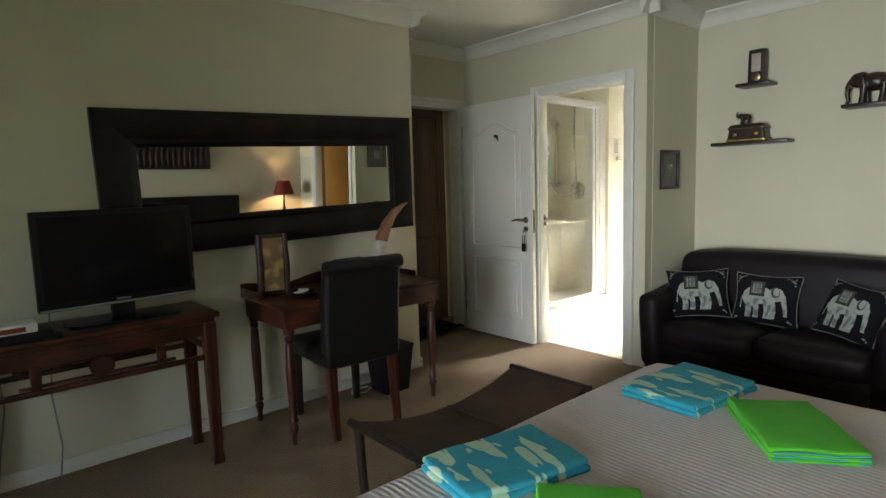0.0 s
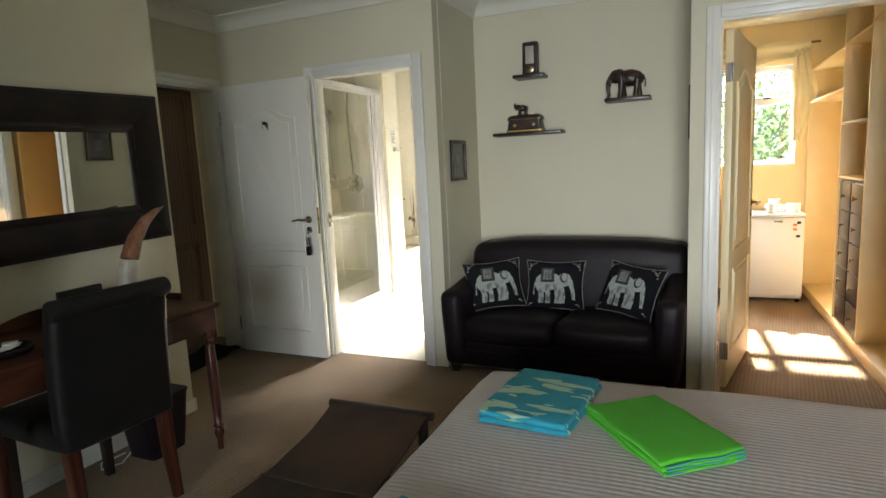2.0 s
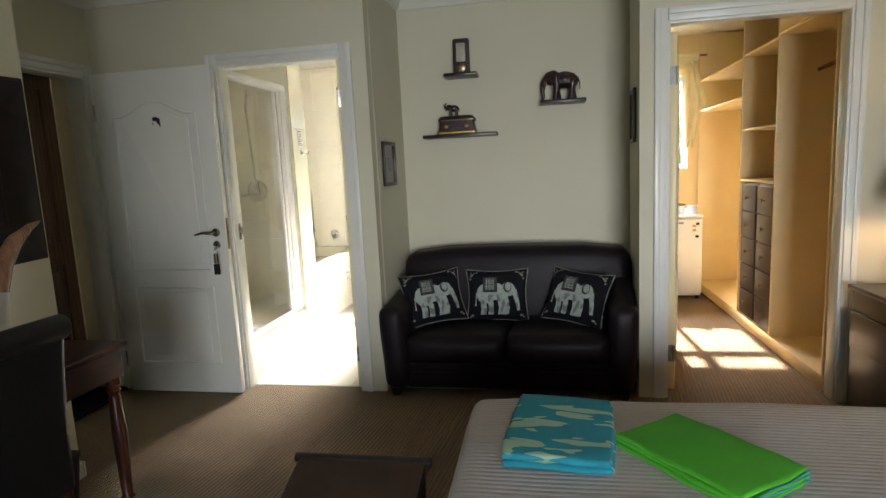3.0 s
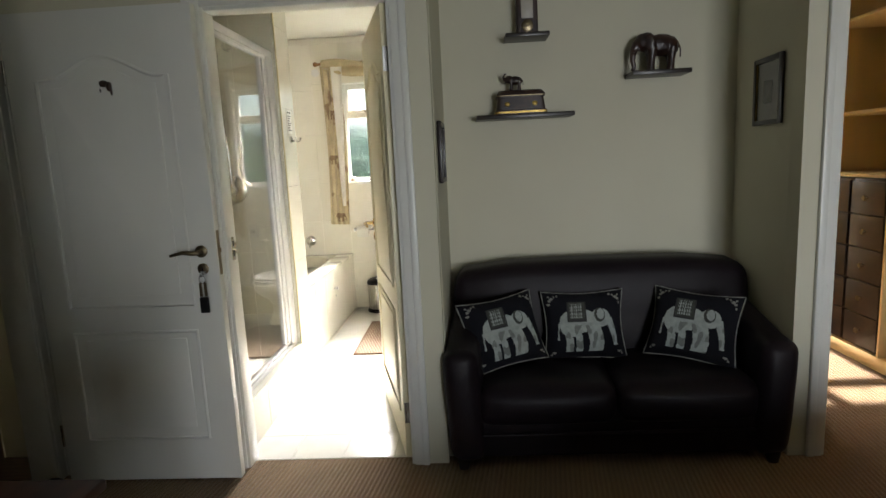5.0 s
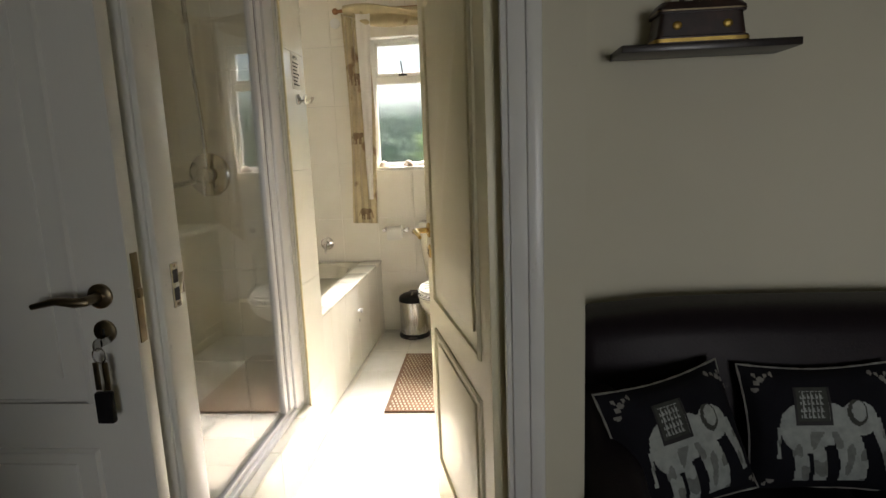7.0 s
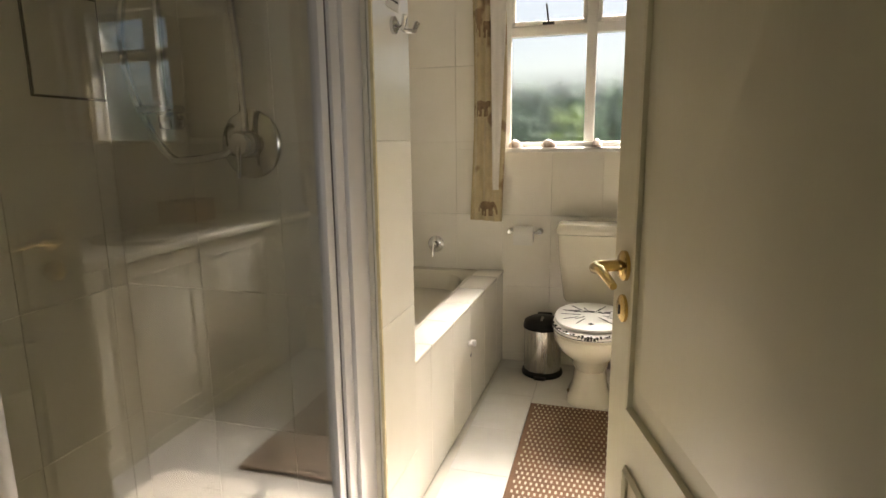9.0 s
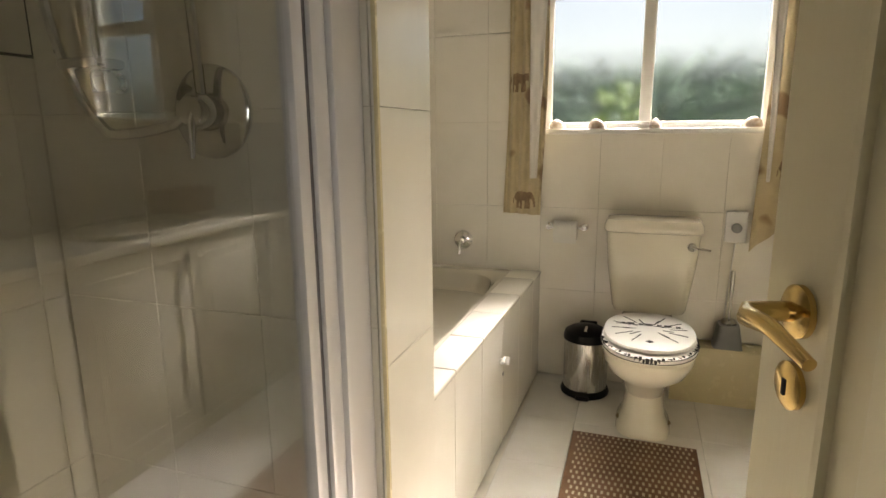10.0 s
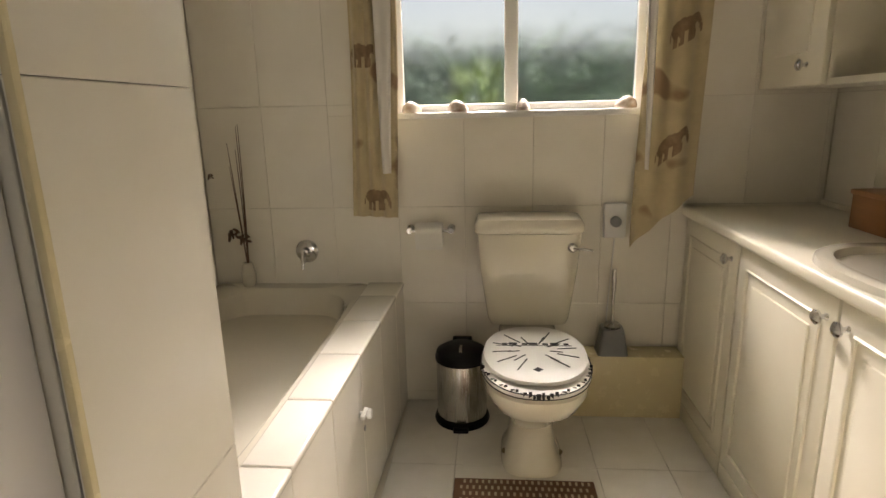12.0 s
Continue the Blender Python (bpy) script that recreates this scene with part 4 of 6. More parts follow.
part("top", bx(4.785, BY0 + 0.003, 0.813, 6.796, 2.692, 0.850, 0.012, 3), CREAMW, wt)
part("splash_strip", bx(4.785, BY0 + 0.003, 0.850, 6.796, BY0 + 0.016, 0.868, 0.003), CREAMW, wt)
single("washbasin", loft([(5.79, 2.465, 0.285, 0.215, 0.851, 2.4), (5.79, 2.465, 0.282, 0.212, 0.866, 2.4), (5.79, 2.465, 0.27, 0.20, 0.872, 2.4), (5.79, 2.465, 0.245, 0.175, 0.868, 2.4),
                          (5.79, 2.465, 0.22, 0.155, 0.818, 2.3), (5.79, 2.465, 0.15, 0.10, 0.738, 2.1), (5.79, 2.465, 0.03, 0.03, 0.728, 2)], 56), CERAM, (0, 0, 0), "cream oval inset washbasin in the worktop", "basin")
single("wooden_tissue_box", joined(bx(6.09, 2.195, 0.8505, 6.365, 2.335, 0.963, 0.004), bx(6.085, 2.19, 0.953, 6.37, 2.34, 0.968, 0.004)), PINE, (0, 0, 0), "orange-brown wooden box on the worktop", "box")
wcab = thing("wall_cabinet", (0, 0, 0), "cream wall cabinet with a panelled door, open shelf and mirror door", "cabinet")
part("back_board", bx(5.35, BY0 + 0.001, 1.273, 6.795, BY0 + 0.012, 1.95), CREAMW, wcab)
part("bottom_board", bx(5.35, BY0 + 0.012, 1.273, 6.795, 2.43, 1.293, 0.002), CREAMW, wcab)
part("top_board", bx(5.35, BY0 + 0.012, 1.93, 6.795, 2.43, 1.95, 0.002), CREAMW, wcab)
for x in (6.775, 6.40, 5.35):
    part("side_board", bx(x, BY0 + 0.012, 1.293, x + 0.02, 2.43, 1.93, 0.002), CREAMW, wcab)
wd = part("cabinet_door", bx(6.40, 2.431, 1.275, 6.795, 2.451, 1.948, 0.003), CREAMW, wcab)
part("door_field", bx(6.48, 2.447, 1.375, 6.70, 2.456, 1.85, 0.004), CREAMW, wd)
part("knob", lathe([(0.009, 0), (0.006, 0.006), (0.006, 0.014), (0.017, 0.02), (0.018, 0.026), (0.010, 0.032)], 18, pose(6.487, 2.451, 1.338, -90)), CHROME, wd)

# shower
sh = thing("shower_enclosure", (0, 0, 0), "glass shower door in a white aluminium frame", "shower")
part("kerb", bx(4.045, 3.785, 0, 4.995, 3.90, 0.238, 0.002), GROUT, sh)
px = 4.045
while px < 4.985:
    qx = min(px + 0.2725, 4.988)
    part("kerb_tile", bx(px + 0.001, 3.776, 0.003, qx - 0.001, 3.786, 0.237, 0.002, 1), GLAZE, sh)
    part("kerb_top_tile", bx(px + 0.001, 3.776, 0.2375, qx - 0.001, 3.905, 0.246, 0.002, 1), GLAZE, sh)
    px = qx
part("tray", bx(4.04, 3.90, 0.0, 4.99, 4.585, 0.09, 0.004), CERAM, sh)
part("bottom_rail", joined(bx(4.045, 3.815, 0.246, 4.988, 3.865, 0.272, 0.004), bx(4.045, 3.828, 0.272, 4.988, 3.838, 0.292, 0.002)), ALU, sh)
part("top_rail", joined(bx(4.045, 3.815, 2.03, 4.988, 3.865, 2.072, 0.005), bx(4.045, 3.822, 2.012, 4.988, 3.858, 2.03, 0.003)), ALU, sh)
part("wall_stile", bx(4.889, 3.812, 0.272, 4.988, 3.868, 2.03, 0.006), ALU, sh)
part("door_stile", joined(bx(4.80, 3.826, 0.292, 4.832, 3.852, 2.012, 0.005), bx(4.842, 3.820, 0.292, 4.886, 3.858, 2.012, 0.006)), ALU, sh)
part("seal", bx(4.832, 3.829, 0.292, 4.842, 3.850, 2.012), RUBBER, sh)
part("left_stile", bx(4.045, 3.812, 0.272, 4.075, 3.868, 2.03, 0.005), ALU, sh)
gp = part("glass_pane", bx(4.075, 3.838, 0.292, 4.801, 3.843, 2.012), SHOWERG, sh)
gp.visible_shadow = False
mx = thing("shower_mixer", (4.988, 4.13, 1.255), "chrome shower mixer with hose and hand shower", "shower mixer")
part("plate", lathe([(0.088, 0), (0.088, 0.006), (0.080, 0.012), (0.036, 0.016), (0.033, 0.055), (0.026, 0.064)], 36, pose(0, 0, 0, 0, -90)), CHROME, mx)
part("lever", tube([(-0.05, 0, 0), (-0.062, 0, -0.02), (-0.066, 0.0, -0.085)], 0.007, 10, radii=[0.014, 0.009, 0.005]), CHROME, mx)
part("rail", tube([(-0.045, 0.22, 0.05), (-0.045, 0.22, 0.68)], 0.011, 12), CHROME, mx)
for z in (0.06, 0.67):
    part("rail_bracket", joined(lathe([(0.02, 0), (0.02, 0.008), (0.012, 0.012), (0.012, 0.045)], 16, pose(0, 0.22, z, 0, -90)), bx(-0.058, 0.20, z - 0.02, -0.03, 0.24, z + 0.02, 0.005)), CHROME, mx)
hose = [(-0.05, 0.012, 0.0)] + [(-0.06 - 0.01 * math.sin(k * 3.1), 0.02 + 0.30 * math.sin(k * math.pi * 0.62), -0.02 - 0.02 * math.sin(k * 6.0) + 0.62 * max(0, k - 0.30) ** 1.2) for k in [i / 30 for i in range(1, 31)]]
part("hose", tube(hose, 0.0095, 8, radii=[0.0095 + 0.0014 * (i % 2) for i in range(len(hose))]), CHROME, mx)
part("riser_hose", tube([(-0.04, -0.008, 0.03), (-0.05, -0.012, 0.2), (-0.055, 0.0, 0.4), (-0.05, 0.01, 0.65), (-0.045, 0.0, 0.82)], 0.0095, 8), CHROME, mx)
part("hand_shower", joined(tube([(-0.05, 0.22, 0.56), (-0.09, 0.21, 0.66)], 0.012, 10), lathe([(0.012, 0), (0.036, 0.02), (0.036, 0.03)], 20, pose(-0.095, 0.21, 0.68, 0, -70))), CHROME, mx)
part("soap_dish", bx(-0.10, 0.17, 0.08, -0.03, 0.27, 0.10, 0.008), CHROME, mx)
single("wall_ring", tube([(0.03 * math.cos(a), 0, 0.03 * math.sin(a)) for a in [i * math.pi / 10 for i in range(20)]], 0.006, 8, closed=True), CHROME, (4.982, 4.08, 2.12), "small chrome ring on the shower wall", "ring", rz=90)

nt = thing("notice_card", (5.135, 3.789, 1.665), "small white printed notice on the tiled pier", "notice")
part("card", bx(-0.045, -0.003, -0.075, 0.045, 0, 0.075), PAPER, nt)
fc = bpy.data.curves.new("heading", "FONT")
fc.body, fc.size, fc.extrude, fc.align_x = "NOTICE", 0.017, 0.0004, "CENTER"
hd = new("heading", fc)
hd.parent, hd.matrix_local = nt, pose(0, -0.0034, 0.05, 90)
fc.materials.append(INK)
for i in range(7):
    part("text_bar", bx(-0.036, -0.0038, 0.032 - i * 0.0145, 0.036 - 0.012 * (i % 3), -0.003, 0.037 - i * 0.0145), INK, nt)
rk = thing("robe_hook", (5.135, 3.789, 1.552), "chrome double robe hook on the tiled pier", "hook")
part("rose", lathe([(0.022, 0), (0.022, 0.008), (0.012, 0.014)], 20, pose(0, 0, 0, 90)), CHROME, rk)
for s in (-1, 1):
    part("arm", tube([(0, -0.01, 0), (s * 0.02, -0.03, -0.012), (s * 0.04, -0.045, -0.01), (s * 0.048, -0.052, 0.012)], 0.005, 8, radii=[0.007, 0.006, 0.006, 0.008]), CHROME, rk)

# mats, vase, shells
mt = thing("bath_mat", (5.83, 3.32, 0.0035), "brown woven bath mat with cream slots on the tiles", "mat")
part("body", bx(-0.42, -0.232, 0.0, 0.42, 0.232, 0.011, 0.004), MATB, mt)
bm = bmesh.new()
for i in range(27):
    for j in range(21):
        x, y = -0.40 + i * 0.0308, -0.213 + (j + 0.5 * (i % 2)) * 0.0205
        bm.faces.new([bm.verts.new((x + a, y + b, 0.0122)) for a, b in ((-0.009, -0.004), (0.009, -0.004), (0.009, 0.004), (-0.009, 0.004))])
tagged(part("slot_pattern", bm, MATC, mt, "rows of pale slots"), kind="stuff")
vs = thing("bud_vase", (6.757, 4.43, 0.536), "white bud vase with dried stems on the bath rim", "vase")
part("vase", lathe([(0.022, 0), (0.028, 0.015), (0.03, 0.05), (0.022, 0.09), (0.016, 0.10), (0.013, 0.10)], 20), CERAM, vs)
random.seed(5)
for i in range(5):
    a, h = random.uniform(0, 6.3), random.uniform(0.25, 0.6)
    pts = [(0.004 * math.cos(a), 0.004 * math.sin(a), 0.08)]
    for k in range(1, 6):
        pts.append((0.02 * math.cos(a) * k ** 0.8 - 0.006 * k, 0.018 * math.sin(a) * k ** 0.8 + 0.008 * k, 0.08 + h * k / 5))
    part("stem", tube(pts, 0.0025, 5, radii=[0.003, 0.0026, 0.0022, 0.002, 0.0016, 0.001]), DRYP, vs, "thin dry stem")
for x, y, z, r in ((-0.01, 0.04, 0.22, 0.035), (0.0, 0.0, 0.20, 0.03), (-0.03, 0.10, 0.46, 0.016)):
    fl = joined(*[ell(x + r * 0.5 * math.cos(k), y + r * 0.5 * math.sin(k), z + r * 0.4 * math.sin(2.3 * k), r * 0.55, r * 0.2, r * 0.16, 20 * k, 37 * k, 50 * k, 1) for k in range(9)])
    part("dried_flower", fl, DRYP, vs, "brown dried flower head")
for y in (3.73, 3.55, 3.30, 2.915):
    single("sea_shell", loft([(0, 0, 0.026, 0.040, 0, 2.2), (0, 0, 0.028, 0.042, 0.012, 2.2), (0, 0.004, 0.022, 0.033, 0.028, 2.1), (0, 0.006, 0.010, 0.016, 0.04, 2), (0, 0.007, 0.003, 0.004, 0.044, 2)], 18), SHELLM, (6.825, y, 1.2215), "polished snail shell on the window sill", "shell", "shells on the sill", rz=y * 300 % 360)


# curtains
def curtain_fn(y0, y1, zb0, zb1, zt, x, depth, folds):
    def fn(u, v):
        y = y0 + (y1 - y0) * u
        zb = zb0 + (zb1 - zb0) * u
        return (x + depth * math.sin(u * folds * 2 * math.pi + 0.9 * math.sin(3 * v)) * (0.6 + 0.4 * v) + 0.01 * math.sin(7 * v + 5 * u), y + 0.012 * math.sin(5 * v + 2), zb + (zt - zb) * v)
    return fn


def curtain(name, y0, y1, zb0, zb1, zt, label, prints, folds=2.0):
    root = thing(name, (0, 0, 0), label, "curtain", "bathroom curtains")
    fn = curtain_fn(y0, y1, zb0, zb1, zt, 6.735, 0.016, folds)
    part("cloth", sheet(fn, 40, 40, 0.003), CURT, root)
    for cu, cv, w, h in prints:
        place = lambda a, b: Vector(fn(min(1, max(0, cu + w * (a - 0.5))), cv + h * (b - 0.5))) + Vector((-0.0055, 0, 0))
        part("elephant_print", mask(elephant_shape, place, 36, 30), PRINT, root, "faded brown elephant print")
    return root


cl = curtain("curtain_tied", 3.955, 3.775, 0.83, 0.825, 2.27, "beige curtain with faded elephant prints, tied at the side", [(0.55, 0.05, 0.7, 0.08), (0.3, 0.42, 0.7, 0.08), (0.4, 0.7, 0.7, 0.08)], 3.5)
part("white_lining", sheet(lambda u, v: (6.702 - 0.010 * math.sin(u * 6 + v) - 0.004 * math.sin(9 * v), 3.852 - 0.10 * u * (0.30 + 0.70 * v) - 0.02 * (1 - v), 1.0 + (1.25) * v), 10, 24, 0.002), LINING, cl, "white lining turned out")
cr = curtain("curtain_tied", 2.885, 2.665, 0.70, 0.90, 2.27, "beige curtain with faded elephant prints hanging beside the window", [(0.55, 0.19, 0.62, 0.085), (0.6, 0.46, 0.62, 0.085), (0.45, 0.74, 0.62, 0.085)], 2.5)
part("white_lining", sheet(lambda u, v: (6.702 - 0.010 * math.sin(u * 6 + v) - 0.004 * math.sin(9 * v), 2.852 + 0.055 * u * (0.2 + 0.8 * v), 1.0 + 1.25 * v), 10, 24, 0.002), LINING, cr, "white lining turned out")
sw = thing("curtain_swag", (0, 0, 0), "beige swag draped over a wooden curtain rod", "curtain")
part("rod", tube([(6.74, 2.60, 2.285), (6.74, 4.0, 2.285)], 0.012, 10), PINE, sw)
part("swag", sheet(lambda u, v: (6.715 - 0.02 * math.sin(v * 9), 2.66 + 1.28 * u, 2.30 - (0.05 + 0.11 * (1 - (2 * u - 1) ** 2)) * v - 0.02 * math.sin(u * 12 + v * 4)), 40, 12, 0.004), CURT, sw)
for y in (2.60, 4.0):
    part("finial", ell(6.74, y, 2.285, 0.022, 0.022, 0.022), PINE, sw)
single("wall_vent_disc", lathe([(0.035, 0), (0.035, 0.008), (0.02, 0.012)], 20, pose(6.798, 4.02, 2.22, 0, -90)), WHITEP, (0, 0, 0), "small white round vent on the tiles", "vent")
md = part("mirror_door", bx(5.352, 2.431, 1.275, 5.985, 2.446, 1.948, 0.002), CREAMW, wcab, "mirror-faced cabinet door")
part("mirror_glass", bx(5.356, 2.4465, 1.279, 5.981, 2.4505, 1.944), SILVER, md, "clear mirror glass")
part("side_board", bx(5.975, BY0 + 0.012, 1.293, 5.995, 2.43, 1.93, 0.002), CREAMW, wcab)

# hatch in the back wall of the shower
hp = thing("access_panel", (4.88, 4.5895, 1.508), "cream tile access hatch in a thin dark joint", "hatch")
part("joint", bx(-0.110, -0.0035, -0.133, 0.108, 0.0, 0.133), INK, hp, "thin dark joint")
part("cover", bx(-0.104, -0.008, -0.127, 0.102, -0.0036, 0.127, 0.002), GLAZE, hp)


# ---- bedroom ----
wave_relief(QUILT, 15, "X", 0.42, 0.006, 0.7)


def bed():
    root = thing("bed", (0, 0, 0), "double bed under a pale ribbed quilt", "bed")
    x0, x1, y0, y1, z = 0.92, 2.675, -0.06, 2.045, 0.500
    nu, nv = 70, 76

    def top(u, v):
        # from the floor over the side, across the mattress and down the other side
        d, w, l = 0.42, x1 - x0, y1 - y0
        s, t = u * (w + 2 * d) - d, v * (l + d)
        px = min(max(s, 0), w)
        py = min(t, l)
        ox, oy = max(0, -s, s - w), max(0, t - l)
        r = 0.05

        def bend(o):
            return (r * math.sin(min(o / r, math.pi / 2)), r * (1 - math.cos(min(o / r, math.pi / 2))) + max(0, o - r * math.pi / 2))
        o = max(ox, oy)
        out, drop = bend(o)
        far = math.hypot(ox, oy) or 1.0
        flare = 0.016 * min(1, drop / 0.3) * (1 + math.sin(9 * (px + py)))
        x = x0 + px + math.copysign((out + flare) * ox / far, s - w / 2)
        y = y0 + py + (out + flare) * oy / far
        edge = max(0, abs(2 * px / w - 1) - 0.88) + max(0, py / l - 0.9)
        zz = z - drop + 0.006 * noise.noise((px * 3, py * 3, 1.0)) - 0.25 * edge * edge
        return (x, y, max(0.06, zz))
    part("quilt", sheet(top, nu, nv, 0.008), QUILT, root, "pale lilac-grey ribbed quilt")
    part("base", bx(x0 + 0.03, y0 + 0.02, 0.05, x1 - 0.03, y1 - 0.03, 0.27, 0.01), NAVY, root)
    part("mattress", cushion(x0 + 0.015, y0, 0.27, x1 - 0.015, y1 - 0.015, 0.49, 0.05, 0.0), PAPER, root)
    for x in (x0 + 0.1, x1 - 0.1):
        for y in (y0 + 0.1, y1 - 0.12):
            part("foot", bx(x - 0.03, y - 0.03, 0, x + 0.03, y + 0.03, 0.055, 0.004), EBONY, root)
    part("headboard", cushion(0.5, Y0 + 0.005, 0.25, 3.0, Y0 + 0.085, 1.10, 0.02, 0.004), BLACKL, root, "black leather headboard")
    return root


bed()


def towel(at, size, rz, material, label, folds, edge=None):
    root = thing("folded_towel", at, label, "towel", "folded towels on the bed", rz)
    a, b = size
    z = 0.0
    for i in range(folds):
        h = 0.6 * 0.042 / folds * (1.6 if folds > 2 else 1.75)
        k = 0.006 * i
        bm = cushion(-a / 2 + k * 0.6, -b / 2 + 0.004 * ((i * 7) % 3), z, a / 2 - 0.003 * ((i * 5) % 4), b / 2 - k * 0.4, z + h, h * 0.46, 0.006)
        for v in bm.verts:
            v.co.z += 0.009 * noise.noise(v.co * 6 + Vector((i * 0.1, rz, 0))) * (0.4 + i * 0.3)
            v.co.x += 0.011 * noise.noise(v.co * 9 + Vector((3, i, 0)))
            v.co.y += 0.011 * noise.noise(v.co * 9 + Vector((7, i, 2)))
        part("fold", bm, material, root)
        if edge:
            y = -a / 2 - 0.002
            part("edge_stitch", tube([(y + 0.002 * math.sin(k2 * 1.1), -b / 2 + 0.012 + (b - 0.024) * k2 / 12, z + h * 0.5 + 0.0018 * math.sin(k2 * 0.7 + i)) for k2 in range(13)], 0.0028, 6), edge, root, "teal overlocked edge")
        z += h - 0.001
    return root


towel((2.385, 1.772, 0.500), (0.445, 0.325), -5, BLUET, "turquoise towel with cream batik splashes, folded on the bed", 2)
towel((1.41, 1.87, 0.500), (0.42, 0.29), -11, BLUET, "turquoise towel with cream leaf splashes near the bed's foot", 2)
towel((2.262, 1.37, 0.500), (0.435, 0.285), 38, GREENT, "lime green towel folded in layers with teal edges", 3, TEALT)
towel((1.29, 1.475, 0.500), (0.435, 0.285), 40, GREENT, "lime green folded towel beside the turquoise one", 3, TEALT)


def slung_bench():
    root = thing("slung_bench", (1.845, 2.425, 0), "low bench with a sagging dark brown leather seat", "bench")
    w, d = 0.48, 0.215

    def seat(u, v):
        s = 2 * u - 1
        return (w * s, -d + 2 * d * v + 0.006 * noise.noise((u * 8, 0, v)), 0.43 - 0.085 * (1 - abs(s) ** 1.9) + 0.004 * noise.noise((u * 9, v * 5, 3)))
    part("leather_seat", sheet(seat, 48, 16, 0.008), HIDE, root, "worn dark brown hide seat")
    part("seam", tube([(0.02, -d + 2 * d * i / 10, 0.352 + 0.002 * math.sin(i)) for i in range(11)], 0.004, 6), HIDE, root)
    for s in (-1, 1):
        part("end_bar", tube([(s * w, -d - 0.02, 0.42), (s * w, d + 0.02, 0.42)], 0.017, 12), EBONY, root)
        for e in (-1, 1):
            part("leg", tube([(s * (w - 0.01), e * (d - 0.02), 0.41), (s * (w - 0.03), e * (d - 0.02), 0.0)], 0.02, 10, radii=[0.021, 0.017]), EBONY, root)
        part("stretcher", tube([(s * (w - 0.025), -d + 0.02, 0.14), (s * (w - 0.025), d - 0.02, 0.14)], 0.012, 8), EBONY, root)
    part("long_rail", tube([(-w + 0.02, 0, 0.14), (w - 0.02, 0, 0.14)], 0.012, 8), EBONY, root)


slung_bench()


def desk():
    root = thing("writing_desk", (2.0, 3.70, 0), "dark mahogany writing desk with turned legs and a low gallery", "desk")
    w, d = 0.535, 0.27
    part("desktop", bx(-w, -d, 0.738, w, d, 0.762, 0.006, 3), MAHOG, root)
    part("apron", joined(bx(-w + 0.02, -d + 0.02, 0.63, w - 0.02, -d + 0.045, 0.738, 0.003), bx(-w + 0.02, d - 0.045, 0.63, w - 0.02, d - 0.02, 0.738), bx(-w + 0.02, -d + 0.045, 0.63, -w + 0.045, d - 0.045, 0.738), bx(w - 0.045, -d + 0.045, 0.63, w - 0.02, d - 0.045, 0.738)), MAHOG, root)
    part("drawer", bx(-0.24, -d + 0.012, 0.645, 0.24, -d + 0.03, 0.728, 0.004), MAHOG, root)
    for x in (-0.12, 0.12):
        part("drawer_knob", lathe([(0.006, 0), (0.006, 0.01), (0.014, 0.016), (0.010, 0.024)], 14, pose(x, -d + 0.012, 0.688, 90)), BRONZE, root)
    prof = [(0.026, 0.64), (0.026, 0.60), (0.015, 0.592), (0.024, 0.575), (0.015, 0.557), (0.021, 0.545), (0.026, 0.40), (0.022, 0.24), (0.019, 0.14), (0.026, 0.128), (0.016, 0.115), (0.024, 0.09), (0.015, 0.06), (0.013, 0.0)]
    for x in (-w + 0.05, w - 0.05):
        for y in (-d + 0.05, d - 0.05):
            part("leg", joined(lathe([(r * 1.05, z) for r, z in prof], 18, pose(x, y, 0)), bx(x - 0.028, y - 0.028, 0.625, x + 0.028, y + 0.028, 0.738, 0.003)), MAHOGZ, root)
    back = [(-w, 0.762)] + [(-w + 2 * w * i / 30, 0.80 + 0.02 * math.cos(4 * math.pi * i / 30) + (0.012 if 8 < i < 22 else 0)) for i in range(31)] + [(w, 0.762)]
    part("gallery_back", prism(back[::-1], d - 0.02, d - 0.006, 0.002), MAHOG, root)
    for s in (-1, 1):
        part("gallery_side", bx(s * w - (0.012 if s > 0 else 0), -0.02, 0.762, s * w + (0.012 if s < 0 else 0), d - 0.006, 0.795, 0.004), MAHOG, root)


desk()


def parson_chair():
    root = thing("dining_chair", (1.91, 3.60, 0), "black leather high-back chair with dark wooden legs", "chair", rz=-3)
    part("seat", cushion(-0.235, -0.25, 0.39, 0.235, 0.26, 0.49, 0.03, 0.012), BLACKL, root)

    bm = cushion(-0.232, -0.255, 0.385, 0.232, -0.175, 0.96, 0.028, 0.006)
    for v in bm.verts:
        k = max(0, v.co.z - 0.45)
        v.co.y -= 0.20 * k * k
    part("backrest", bm, BLACKL, root)
    roll = lathe([(0.036, -0.233), (0.04, -0.225), (0.04, 0.225), (0.036, 0.233)], 20, pose(0, -0.28, 0.938, 0, 90))
    part("top_roll", roll, BLACKL, root)
    for x in (-0.195, 0.195):
        part("front_leg", loft([(x, 0.225, 0.024, 0.024, 0.39, 8), (x, 0.225, 0.018, 0.018, 0.0, 8)], 16), EBONY, root)
        part("back_leg", loft([(x, -0.215, 0.026, 0.026, 0.40, 8), (x, -0.225, 0.023, 0.023, 0.2, 8), (x, -0.25, 0.018, 0.018, 0.0, 8)], 16), MAHOGZ, root)


